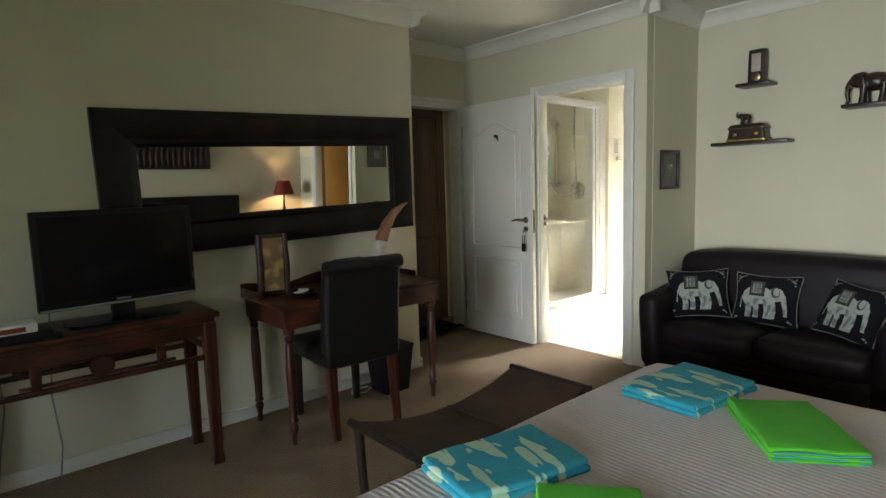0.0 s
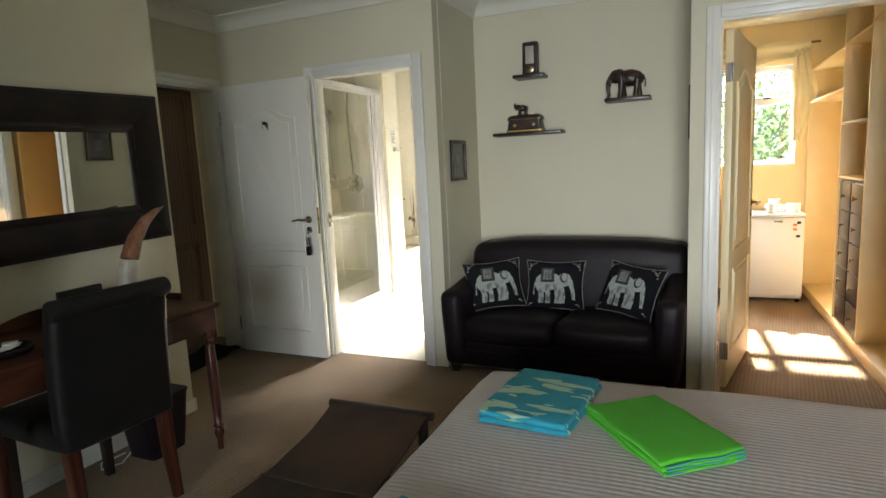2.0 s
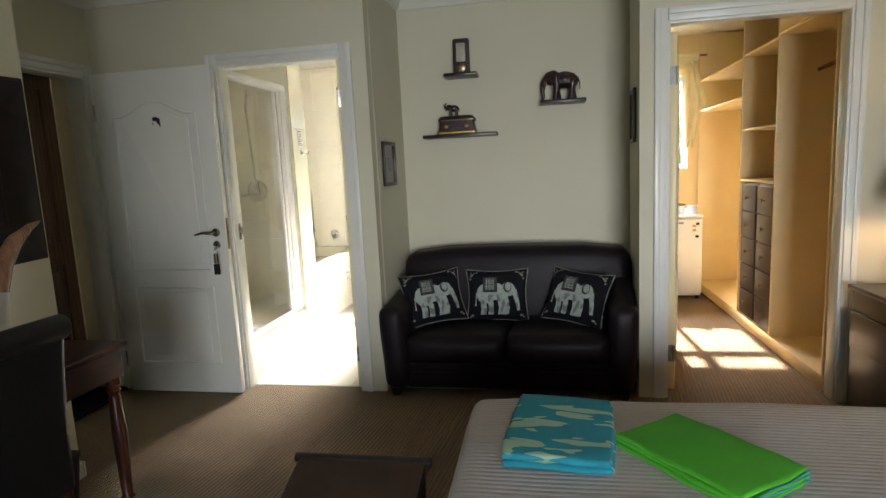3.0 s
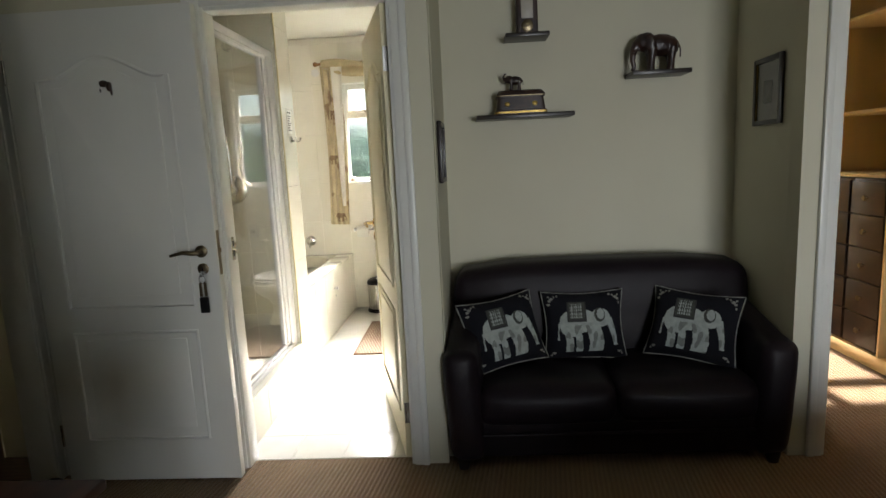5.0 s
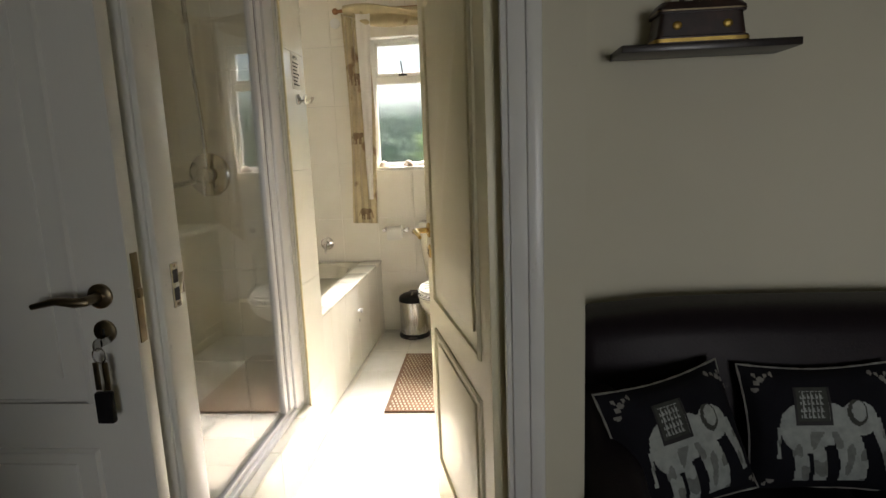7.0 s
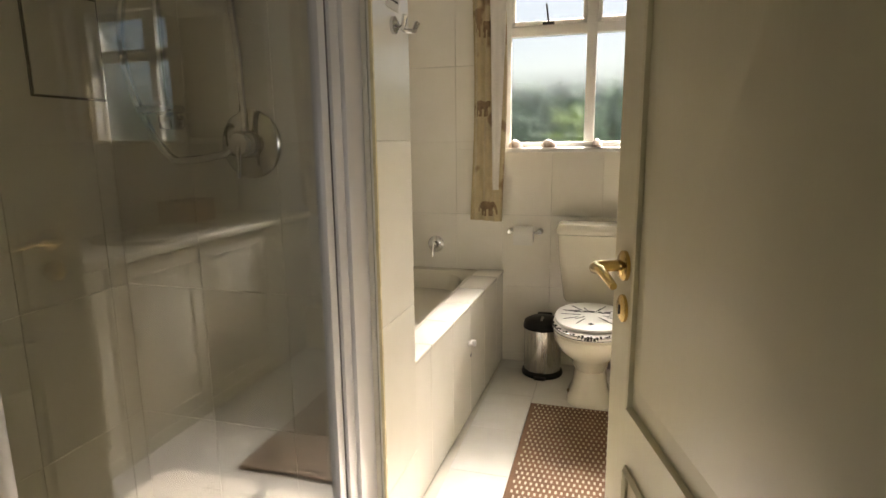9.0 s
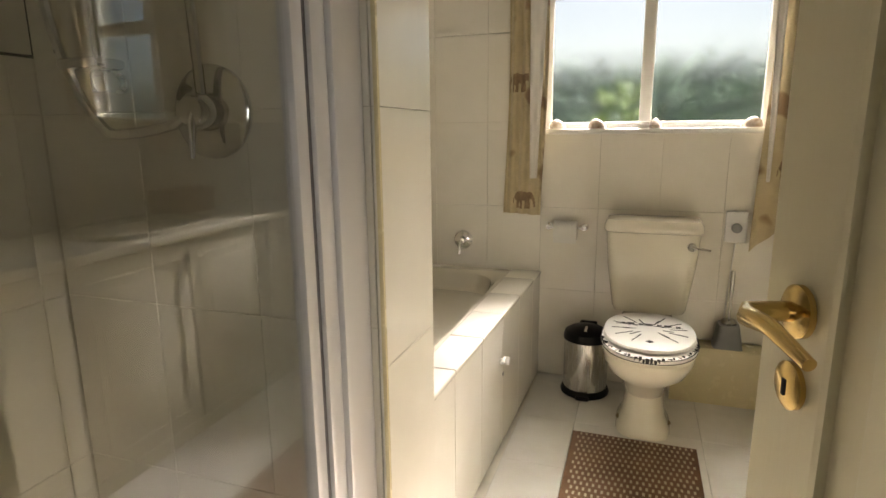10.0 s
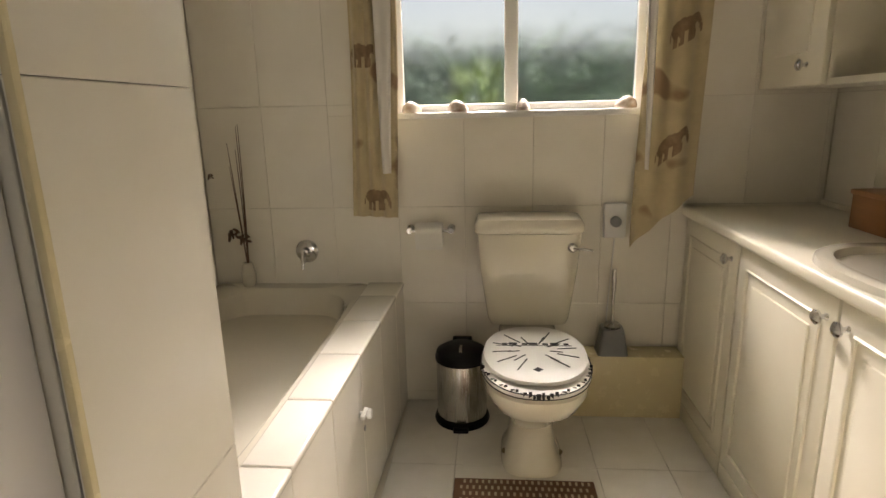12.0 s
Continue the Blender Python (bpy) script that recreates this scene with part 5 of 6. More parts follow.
parson_chair()
wb = thing("waste_basket", (2.37, 3.79, 0), "dark brown leather waste basket under the desk", "basket")
part("body", loft([(0, 0, 0.10, 0.09, 0, 9), (0, 0, 0.13, 0.115, 0.30, 10), (0, 0, 0.123, 0.108, 0.30, 10), (0, 0, 0.095, 0.085, 0.012, 9)], 40), LEATHER, wb)
part("rim", loft([(0, 0, 0.133, 0.118, 0.29, 10), (0, 0, 0.134, 0.119, 0.305, 10), (0, 0, 0.124, 0.109, 0.306, 10)], 40), BLACKL, wb)

# on the desk
pf = thing("photo_frame", (1.59, 3.80, 0.762), "dark wooden frame with an amber painted panel", "frame", rz=-14)
fr = part("frame", bx(-0.085, -0.055, 0.0, 0.085, 0.0, 0.345, 0.008), CARVED, pf)
part("picture", bx(-0.055, -0.060, 0.03, 0.055, -0.053, 0.325, 0.004), PARCH, pf, "amber hide panel with dark figures")
for x in (-0.071, 0.071):
    part("frame_edge", loft([(x, -0.058, 0.012, 0.010, 0.0, 4), (x + 0.004, -0.058, 0.014, 0.011, 0.17, 4), (x, -0.058, 0.011, 0.010, 0.345, 4)], 14), CARVED, pf)
ab = thing("black_bowl", (1.665, 3.60, 0.762), "small black bowl holding white keys and papers", "bowl")
part("bowl", lathe([(0.045, 0), (0.07, 0.012), (0.085, 0.03), (0.08, 0.032), (0.06, 0.014), (0.02, 0.01)], 28), BLACKP, ab)
for i in range(4):
    part("paper_slip", bx(-0.045 + 0.02 * i, -0.03, 0.026 + 0.003 * i, 0.0 + 0.02 * i, 0.02, 0.029 + 0.003 * i, 0.001), PAPER, ab).matrix_local = pose(0, 0, 0, 0, 0, 20 * i)
single("standing_folder", bx(-0.10, -0.012, 0, 0.10, 0.012, 0.15, 0.003), BLACKL, (2.10, 3.82, 0.762), "black folder standing on the desk", "folder")
hn = thing("polished_horn", (2.33, 3.78, 0.762), "tall polished cow horn with a bone base on the desk", "horn")
curve = [(0.0, 0.0, 0.0), (-0.012, 0, 0.08), (-0.012, 0, 0.16), (0.005, 0, 0.24), (0.045, 0, 0.33), (0.11, 0, 0.41), (0.185, 0, 0.46), (0.235, 0, 0.48)]
rad = [0.062, 0.06, 0.057, 0.053, 0.045, 0.034, 0.018, 0.004]


def horn_piece(i0, i1):
    pts, rs = [], []
    for i in range(i0, i1):
        for k in range(5):
            t = k / 5
            pts.append(tuple(a + (b - a) * t for a, b in zip(curve[i], curve[i + 1])))
            rs.append(rad[i] + (rad[i + 1] - rad[i]) * t)
    pts.append(curve[i1]), rs.append(rad[i1])
    return tube(pts, 0, 20, radii=rs, flat=0.8)


part("bone_base", horn_piece(0, 3), HORN_W, hn, "grey-white bone base")
part("horn_tip", horn_piece(3, 7), HORN_B, hn, "dark red polished tip")
sc = thing("wall_socket", (2.36, YM - 0.001, 0.30), "white double wall socket with cables", "socket")
part("plate", bx(-0.06, -0.01, -0.04, 0.06, 0, 0.04, 0.003), WHITEP, sc)
part("plug", bx(-0.03, -0.045, -0.02, 0.02, -0.01, 0.02, 0.006), WHITEP, sc)
part("cable", tube([(0, -0.04, -0.02), (-0.02, -0.06, -0.2), (-0.06, -0.10, -0.292), (-0.16, -0.16, -0.294), (-0.24, -0.12, -0.294), (-0.20, -0.06, -0.294), (-0.08, -0.08, -0.294)], 0.004, 6), WHITEP, sc)


def tv_table():
    root = thing("console_table", (0.685, 3.735, 0), "dark mahogany console table with a carved fretwork rail", "table")
    w, d = 0.505, 0.20
    part("tabletop", joined(bx(-w, -d, 0.745, w, d, 0.772, 0.008, 3), bx(-w + 0.02, -d + 0.02, 0.72, w - 0.02, d - 0.02, 0.745, 0.004)), MAHOG, root)
    part("apron", joined(bx(-w + 0.03, -d + 0.03, 0.655, w - 0.03, -d + 0.05, 0.72, 0.003), bx(-w + 0.03, d - 0.05, 0.655, w - 0.03, d - 0.03, 0.72), bx(-w + 0.03, -d + 0.05, 0.655, -w + 0.05, d - 0.05, 0.72), bx(w - 0.05, -d + 0.05, 0.655, w - 0.03, d - 0.05, 0.72)), MAHOG, root)
    for x in (-w + 0.045, w - 0.045):
        for y in (-d + 0.045, d - 0.045):
            part("leg", loft([(x, y, 0.03, 0.03, 0.72, 9), (x, y, 0.026, 0.026, 0.3, 9), (x, y, 0.022, 0.022, 0.05, 9), (x, y, 0.027, 0.027, 0.02, 8), (x, y, 0.027, 0.027, 0, 8)], 20), MAHOGZ, root)
    for y in (-d + 0.045, d - 0.045):
        part("fret_rail", bx(-w + 0.07, y - 0.011, 0.535, w - 0.07, y + 0.011, 0.56, 0.004), MAHOG, root)
        part("fret_rail", bx(-0.30, y - 0.01, 0.565, 0.30, y + 0.01, 0.58, 0.004), MAHOG, root)
        part("fret_boss", lathe([(0.045, -0.012), (0.05, 0), (0.045, 0.012)], 20, pose(0.0, y, 0.607, 90)), MAHOG, root, "carved round boss")
        for x in (-0.24, 0.24):
            part("fret_post", bx(x - 0.02, y - 0.011, 0.56, x + 0.02, y + 0.011, 0.655, 0.006), MAHOG, root)
    for x in (-w + 0.045, w - 0.045):
        part("side_rail", bx(x - 0.011, -d + 0.06, 0.57, x + 0.011, d - 0.06, 0.595, 0.004), MAHOG, root)


tv_table()
tv = thing("television", (0.822, 3.725, 0.772), "switched-off black flat television on a stand", "television", rz=2)
part("cabinet", joined(bx(-0.33, 0.0, 0.075, 0.33, 0.045, 0.515, 0.008), bx(-0.24, 0.045, 0.12, 0.24, 0.085, 0.42, 0.015)), BLACKP, tv)
part("screen", bx(-0.305, -0.003, 0.115, 0.305, 0.002, 0.49, 0.001), SCREEN, tv, "dark glossy screen")
part("lower_trim", bx(-0.325, -0.004, 0.078, 0.325, 0.001, 0.088, 0.002), GREYP, tv)
part("maker_bar", bx(-0.03, -0.0045, 0.096, 0.03, -0.002, 0.103), GREYP, tv)
part("side_light", bx(0.317, -0.003, 0.15, 0.321, 0.001, 0.185), STEEL, tv)
part("neck", bx(-0.05, 0.01, 0.01, 0.05, 0.05, 0.10, 0.008), BLACKP, tv)
part("foot", loft([(0, 0.02, 0.24, 0.12, 0, 5), (0, 0.02, 0.235, 0.115, 0.012, 5), (0, 0.02, 0.08, 0.06, 0.018, 4)], 40), SCREEN, tv)
dc = thing("set_top_box", (0.37, 3.62, 0.772), "black and white set-top boxes stacked beside the television", "decoder")
part("lower_box", bx(-0.15, -0.085, 0, 0.15, 0.085, 0.035, 0.004), BLACKP, dc)
part("upper_box", bx(-0.14, -0.06, 0.035, 0.10, 0.07, 0.072, 0.005), WHITEP, dc, "white router with a printed panel")
part("printed_panel", bx(-0.10, -0.062, 0.042, 0.06, -0.0595, 0.062), REDSHADE, dc)
part("remote", bx(0.13, -0.11, 0.0, 0.18, 0.03, 0.018, 0.005), BLACKP, dc)
wc2 = thing("power_cables", (0, 0, 0), "thin grey cables hanging behind the table", "cable")
for x, s in ((0.32, 1), (0.56, -1)):
    part("cable", tube([(x, YM - 0.02, 0.95), (x + 0.01 * s, YM - 0.03, 0.7), (x + 0.03 * s, YM - 0.02, 0.4), (x - 0.01, YM - 0.03, 0.15), (x - 0.03, YM - 0.05, 0.006), (x - 0.10, YM - 0.06, 0.006)], 0.004, 6), GREYP, wc2)

# mirror
MIR = pose(1.764, YM - 0.012, 1.42, 1.4, -1.5, -0.75)
mr = tagged(new("wall_mirror"), "large mirror in a broad black-brown wooden frame", "mirror")
mr.matrix_world = MIR
W, H, B = 0.962, 0.376, 0.19
part("glass", bx(-W + B - 0.01, -0.028, -H + B - 0.01, W - B + 0.01, -0.02, H - B + 0.01), SILVER, mr, "clear mirror glass")
part("backing", bx(-W + 0.02, -0.016, -H + 0.02, W - 0.02, -0.002, H - 0.02), EBONYF, mr)


def mitred(x0, z0, x1, z1, nx, nz):
    """One side of the frame; nx, nz: the way to the frame's middle."""
    prof = [(0, 0.0), (0, 0.045), (0.015, 0.062), (0.05, 0.066), (0.10, 0.058), (0.15, 0.040), (0.165, 0.046), (0.18, 0.040), (B, 0.028), (B, 0.0)]
    bm = bmesh.new()
    ends = []
    for (x, z), s in (((x0, z0), 1), ((x1, z1), -1)):
        dx, dz = (x1 - x0), (z1 - z0)
        L = math.hypot(dx, dz)
        dx, dz = dx / L * s, dz / L * s
        ends.append([bm.verts.new((x + nx * a + dx * a, -b, z + nz * a + dz * a)) for a, b in prof])
    for i in range(len(prof)):
        j = (i + 1) % len(prof)
        bm.faces.new((ends[0][i], ends[0][j], ends[1][j], ends[1][i]))
    bm.faces.new(ends[0])
    bm.faces.new(ends[1])
    bmesh.ops.recalc_face_normals(bm, faces=bm.faces)
    return bm


for a in ((-W, H, W, H, 0, -1), (-W, -H, W, -H, 0, 1), (-W, -H, -W, H, 1, 0), (W, -H, W, H, -1, 0)):
    part("frame_side", mitred(*a), EBONYF, mr)

# behind the bed, seen in the mirror
ns = thing("nightstand", (3.55, Y0 + 0.22, 0), "dark wooden nightstand beside the bed", "nightstand")
part("body", bx(-0.24, -0.2, 0.0, 0.24, 0.2, 0.655, 0.004), EBONY, ns)
part("top", bx(-0.26, -0.215, 0.655, 0.26, 0.215, 0.68, 0.005), EBONY, ns)
part("drawer", bx(-0.22, 0.2, 0.36, 0.22, 0.215, 0.55, 0.004), EBONY, ns)
lp = thing("table_lamp", (3.55, Y0 + 0.20, 0.68), "lit table lamp with a dark red shade and turned base", "lamp")
part("base", lathe([(0.06, 0), (0.065, 0.02), (0.055, 0.05), (0.06, 0.13), (0.03, 0.16), (0.018, 0.2), (0.024, 0.235), (0.012, 0.27), (0.010, 0.46)], 20), EBONY, lp)
part("shade", lathe([(0.135, 0.42), (0.08, 0.60), (0.077, 0.60), (0.132, 0.42)], 32, caps=False), REDSHADE, lp, "dark red tapered shade")
part("bulb", ell(0, 0, 0.49, 0.028, 0.028, 0.035), BULB, lp)
cvd = thing("carved_wall_panel", (2.16, Y0 + 0.004, 1.43), "dark carved wooden relief panel above the bed", "carving")
part("board", bx(-0.52, 0, 0.0, 0.52, 0.02, 0.30, 0.004), CARVED, cvd)
random.seed(9)
for i in range(16):
    x = -0.475 + i * 0.0633
    part("carved_figure", joined(ell(x, 0.03, 0.14, 0.022, 0.018, 0.10), ell(x + 0.01, 0.034, 0.25, 0.02, 0.016, 0.022), bx(x - 0.025, 0.015, 0.02, x + 0.025, 0.035, 0.05, 0.004)), CARVED, cvd)

# entrance door fittings
ky = thing("key_bunch", (3.787, 3.785, 0.955), "bunch of keys with a black fob hanging in the lock", "keys")
part("key", joined(bx(-0.03, -0.0015, -0.008, 0.014, 0.0015, 0.008, 0.001), lathe([(0.013, -0.0015), (0.013, 0.0015)], 14, pose(-0.036, 0, 0, 90))), STEEL, ky)
part("ring", tube([(-0.036, 0.014 * math.cos(a), -0.022 + 0.016 * math.sin(a)) for a in [i * math.pi / 8 for i in range(16)]], 0.0015, 5, closed=True), STEEL, ky)
for s in (-1, 1):
    part("spare_key", bx(-0.038, s * 0.010 - 0.006, -0.095, -0.035, s * 0.010 + 0.006, -0.036, 0.001), BRONZE, ky)
part("fob", bx(-0.045, -0.018, -0.165, -0.030, 0.018, -0.098, 0.004), BLACKP, ky, "black plastic fob")
single("door_plaque", joined(ell(0, 0, 0.012, 0.006, 0.030, 0.022), ell(-0.002, -0.022, 0.0, 0.008, 0.014, 0.022), ell(-0.003, -0.03, -0.022, 0.005, 0.006, 0.016), ell(0, 0.016, -0.014, 0.005, 0.008, 0.018)), CARVED, (3.797, 4.12, 1.735), "small dark carved elephant on the entrance door", "plaque")
dm = thing("black_doormat", (3.42, 4.66, 0.0), "black rumpled doormat in the entrance", "doormat")
part("mat", sheet(lambda u, v: (-0.30 + 0.62 * u, -0.16 + 0.30 * v, 0.02 + 0.05 * max(0, noise.noise((u * 4, v * 3, 2))) + 0.03 * u), 24, 14, 0.012), NAVY, dm)


# ---- sofa alcove ----
def sofa():
    root = thing("leather_sofa", (0, 0, 0), "dark brown leather two-seat sofa with rounded arms", "sofa")
    y0, y1 = AY0 + 0.012, AY1 - 0.034
    part("base", skewed(joined(bx(3.85, y0 + 0.05, 0.05, 4.56, y1 - 0.05, 0.25, 0.012), cushion(3.835, y0 + 0.13, 0.06, 3.90, y1 - 0.13, 0.225, 0.015, 0.0))), LEATHER, root)
    part("front_welt", skewed(tube([(3.83, y0 + 0.14, 0.165), (3.828, (y0 + y1) / 2, 0.165), (3.83, y1 - 0.14, 0.165)], 0.008, 8)), LEATHER, root)
    mid = (y0 + y1) / 2
    for a, b in ((y0 + 0.145, mid - 0.003), (mid + 0.003, y1 - 0.145)):
        bm = cushion(3.805, a, 0.205, 4.36, b, 0.385, 0.06, 0.018)
        for v in bm.verts:
            if v.co.z > 0.3:
                v.co.z += 0.006 * noise.noise((v.co.x * 6, v.co.y * 5, 1.0)) - 0.012 * max(0, 1 - abs(v.co.x - 4.1) / 0.2)
        part("seat_cushion", skewed(bm), LEATHER, root)
    bm = cushion(4.27, y0 - 0.002, 0.30, 4.585, y1 - 0.005, 0.828, 0.065, 0.012)
    for v in bm.verts:
        k = (v.co.z - 0.30) / 0.53
        v.co.x += 0.06 * k * (1 if v.co.x < 4.45 else 0) + 0.008 * noise.noise((v.co.z * 5, v.co.y * 4, 2.0))
        s = abs(2 * (v.co.y - y0) / (y1 - y0) - 1)
        if v.co.z > 0.6:
            v.co.z -= 0.045 * s ** 7
    part("backrest", skewed(bm), LEATHER, root)
    for side, (a, b) in ((-1, (y0, y0 + 0.155)), (1, (y1 - 0.155, y1))):
        bm = cushion(3.80, a, 0.05, 4.50, b, 0.555, 0.05, 0.014)
        for v in bm.verts:
            k = max(0, v.co.z - 0.30) / 0.25
            v.co.y += side * 0.008 * k - side * 0.02 * (1 - min(1, v.co.z / 0.4))
            v.co.z += 0.08 * max(0, (v.co.x - 3.95) / 0.5) * k
        part("arm", skewed(bm), LEATHER, root)
    for x in (3.86, 4.52):
        for y in (y0 + 0.07, y1 - 0.07):
            part("foot", skewed(loft([(x, y, 0.022, 0.022, 0, 4), (x, y, 0.03, 0.03, 0.055, 4)], 14)), EBONY, root)


sofa()


def pillow(xc, yc, zc, roll, lean, turn):
    m = pose(xc, yc, zc, 0, 0, -90 + turn) @ pose(0, 0, 0, -lean, roll, 0)
    root = tagged(new("elephant_cushion"), "black tapestry cushion with a woven pale elephant and corded edge", "cushion", "cushions on the sofa")
    root.matrix_world = m
    w, h, t = 0.202, 0.172, 0.06

    def skin(u, v, s):
        a, b = 2 * u - 1, 2 * v - 1
        pinch = 1 - 0.10 * (1 - a * a) * abs(b) ** 3 - 0.10 * (1 - b * b) * abs(a) ** 3
        k = max(0, (1 - a ** 4)) * max(0, (1 - b ** 4))
        return Vector((w * a * pinch, s * t * k ** 0.55, h * b * pinch))
    front = sheet(lambda u, v: skin(u, v, -1), 22, 20)
    add(front, sheet(lambda u, v: skin(u, v, 1), 22, 20))
    bmesh.ops.remove_doubles(front, verts=front.verts, dist=1e-5)
    bmesh.ops.recalc_face_normals(front, faces=front.faces)
    part("cover", front, NAVY, root)
    lift = lambda u, v, d=0.0022: skin(u, v, -1) + Vector((0, -d, 0))
    body = lambda u, v: elephant_shape((u - 0.08) / 0.84, (v - 0.03) / 0.86) and not (0.30 < u < 0.50 and 0.56 < v < 0.84)
    part("elephant", mask(body, lift, 110, 100), THREAD, root, "grey-green woven elephant")
    cloth = lambda u, v: 0.30 < u < 0.50 and 0.56 < v < 0.84
    part("saddle_cloth", mask(cloth, lambda u, v: lift(u, v, 0.0026), 80, 80), THREADD, root, "dark olive saddle cloth")
    tri = lambda u, v: 0.32 < u < 0.48 and 0.60 < v < 0.81 and ((u * 38) % 1) < 0.75 * (1 - (v * 20) % 1)
    part("saddle_pattern", mask(tri, lambda u, v: lift(u, v, 0.0032), 130, 130), THREAD, root)
    hem = lambda u, v: (0.29 < u < 0.51 and 0.545 < v < 0.575) or ((0.285 < u < 0.30 or 0.50 < u < 0.515) and 0.545 < v < 0.84)
    part("saddle_hem", mask(hem, lambda u, v: lift(u, v, 0.0034), 130, 130), INK, root)
    ear = lambda u, v: in_ell(u, v, 0.675, 0.64, 0.065, 0.10) and not in_ell(u, v, 0.685, 0.65, 0.045, 0.075)
    part("ear_line", mask(ear, lambda u, v: lift(u, v, 0.003), 110, 110), THREADD, root)
    belly = lambda u, v: body(u, v) and v < 0.50 and noise.noise((u * 14, v * 7, 4)) > 0.16
    part("shading_weave", mask(belly, lambda u, v: lift(u, v, 0.0028), 110, 110), THREADM, root)["kind"] = "stuff"
    flower = lambda u, v: any(in_ell(u, v, a, b, 0.012 + 0.008 * ((k * 3) % 2), 0.018) for k, (a, b) in enumerate([(0.07, 0.93), (0.10, 0.90), (0.13, 0.93), (0.07, 0.87), (0.93, 0.93), (0.90, 0.90), (0.87, 0.93), (0.93, 0.87), (0.07, 0.08), (0.10, 0.11), (0.93, 0.08), (0.90, 0.11), (0.17, 0.945), (0.83, 0.945), (0.945, 0.82), (0.055, 0.82)]))
    part("corner_embroidery", mask(flower, lift, 90, 90), THREADL, root, "pale corner motifs")["kind"] = "stuff"
    rim = [skin(u, v, 0) for u, v in [(i / 14, 0) for i in range(14)] + [(1, i / 14) for i in range(14)] + [(1 - i / 14, 1) for i in range(14)] + [(0, 1 - i / 14) for i in range(14)]]
    part("cord", tube(rim, 0.0042, 6, radii=[0.0042 if i % 2 else 0.003 for i in range(len(rim))], closed=True), THREADL, root, "twisted pale cord")
    return root


pillow(4.125, 2.525, 0.545, -4, 24, 25)
pillow(4.225, 2.12, 0.535, -0.5, 17, 0)
pillow(4.135, 1.62, 0.54, 4, 27, -30)


def wall_shelf(y0, y1, z):
    root = thing("wall_shelf", (AX, (y0 + y1) / 2, z), "small dark wooden floating shelf", "shelf", "shelves over the sofa")
    w = (y1 - y0) / 2
    part("board", bx(-0.155, -w, -0.022, -0.001, w, 0, 0.003), EBONY, root)
    return root


wall_shelf(2.225, 2.445, 1.988)
wall_shelf(2.105, 2.605, 1.592)
wall_shelf(1.525, 1.815, 1.772)


def statue(name, at, rz, size, label, trunk_up=False):
    """A carved elephant: head towards +x before the turn."""
    bms = [ell(-0.02, 0, 0.60, 0.40, 0.24, 0.27), ell(-0.22, 0, 0.56, 0.24, 0.22, 0.26), ell(0.40, 0, 0.68, 0.20, 0.19, 0.22), ell(0.30, 0, 0.72, 0.2, 0.2, 0.2)]
    for x, y in ((-0.27, 0.12), (-0.27, -0.12), (0.20, 0.12), (0.20, -0.12)):
        lean = 0.05 if y > 0 else -0.05
        bms.append(tube([(x, y, 0.55), (x + lean * 0.5, y, 0.25), (x + lean, y, 0.0)], 0, 12, radii=[0.12, 0.085, 0.095]))
    if trunk_up:
        tr = [(0.52, 0, 0.66), (0.64, 0, 0.70), (0.68, 0, 0.85), (0.60, 0, 1.0), (0.50, 0, 1.02)]
    else:
        tr = [(0.52, 0, 0.66), (0.62, 0, 0.50), (0.64, 0, 0.28), (0.60, 0, 0.10), (0.66, 0, 0.04)]
    bms.append(tube(tr, 0, 12, radii=[0.12, 0.09, 0.065, 0.05, 0.04]))
    for s in (-1, 1):
        bms.append(ell(0.30, s * 0.19, 0.66, 0.14, 0.035, 0.2, 0, 0, -s * 20))
        bms.append(tube([(0.52, s * 0.08, 0.52), (0.62, s * 0.1, 0.44), (0.72, s * 0.1, 0.46)], 0, 8, radii=[0.025, 0.02, 0.008]))
    bms.append(tube([(-0.44, 0, 0.66), (-0.50, 0, 0.5), (-0.50, 0, 0.3)], 0.022, 8))
    bm = joined(*bms)
    bmesh.ops.transform(bm, matrix=Matrix.Scale(size, 4), verts=bm.verts)
    ob = single(name, bm, CARVED, at, label, "statue", rz=rz)
    mod = ob.modifiers.new("fuse", "REMESH")
    mod.mode, mod.voxel_size = "VOXEL", size * 0.022
    mod.use_smooth_shade = True
    return ob


statue("elephant_statue", (4.525, 1.665, 1.772), 90, 0.21, "carved dark wooden elephant standing on a shelf")
cb = thing("carved_chest", (4.53, 2.375, 1.592), "small dark chest with gilt edging on a shelf", "chest")
part("body", loft([(0, 0, 0.062, 0.132, 0, 12), (0, 0, 0.062, 0.132, 0.018, 12), (0, 0, 0.056, 0.126, 0.022, 12), (0, 0, 0.052, 0.116, 0.085, 12)], 40), CARVED, cb)
part("gilt_band", loft([(0, 0, 0.064, 0.134, 0.004, 12), (0, 0, 0.064, 0.134, 0.014, 12)], 40), GOLD, cb, "worn gilt band")
part("lid", loft([(0, 0, 0.058, 0.124, 0.085, 12), (0, 0, 0.058, 0.124, 0.10, 12), (0, 0, 0.046, 0.11, 0.118, 8), (0, 0, 0.03, 0.09, 0.122, 6)], 40), CARVED, cb)
part("lid_line", loft([(0, 0, 0.0595, 0.1255, 0.090, 12), (0, 0, 0.0595, 0.1255, 0.094, 12)], 40), BRONZE, cb)
for y in (-0.07, 0.07):
    part("gilt_stud", ell(-0.056, y, 0.05, 0.004, 0.014, 0.012), GOLD, cb)
statue("elephant_figurine", (4.53, 2.40, 1.7135), 90, 0.085, "small carved elephant with raised trunk on the chest", True)
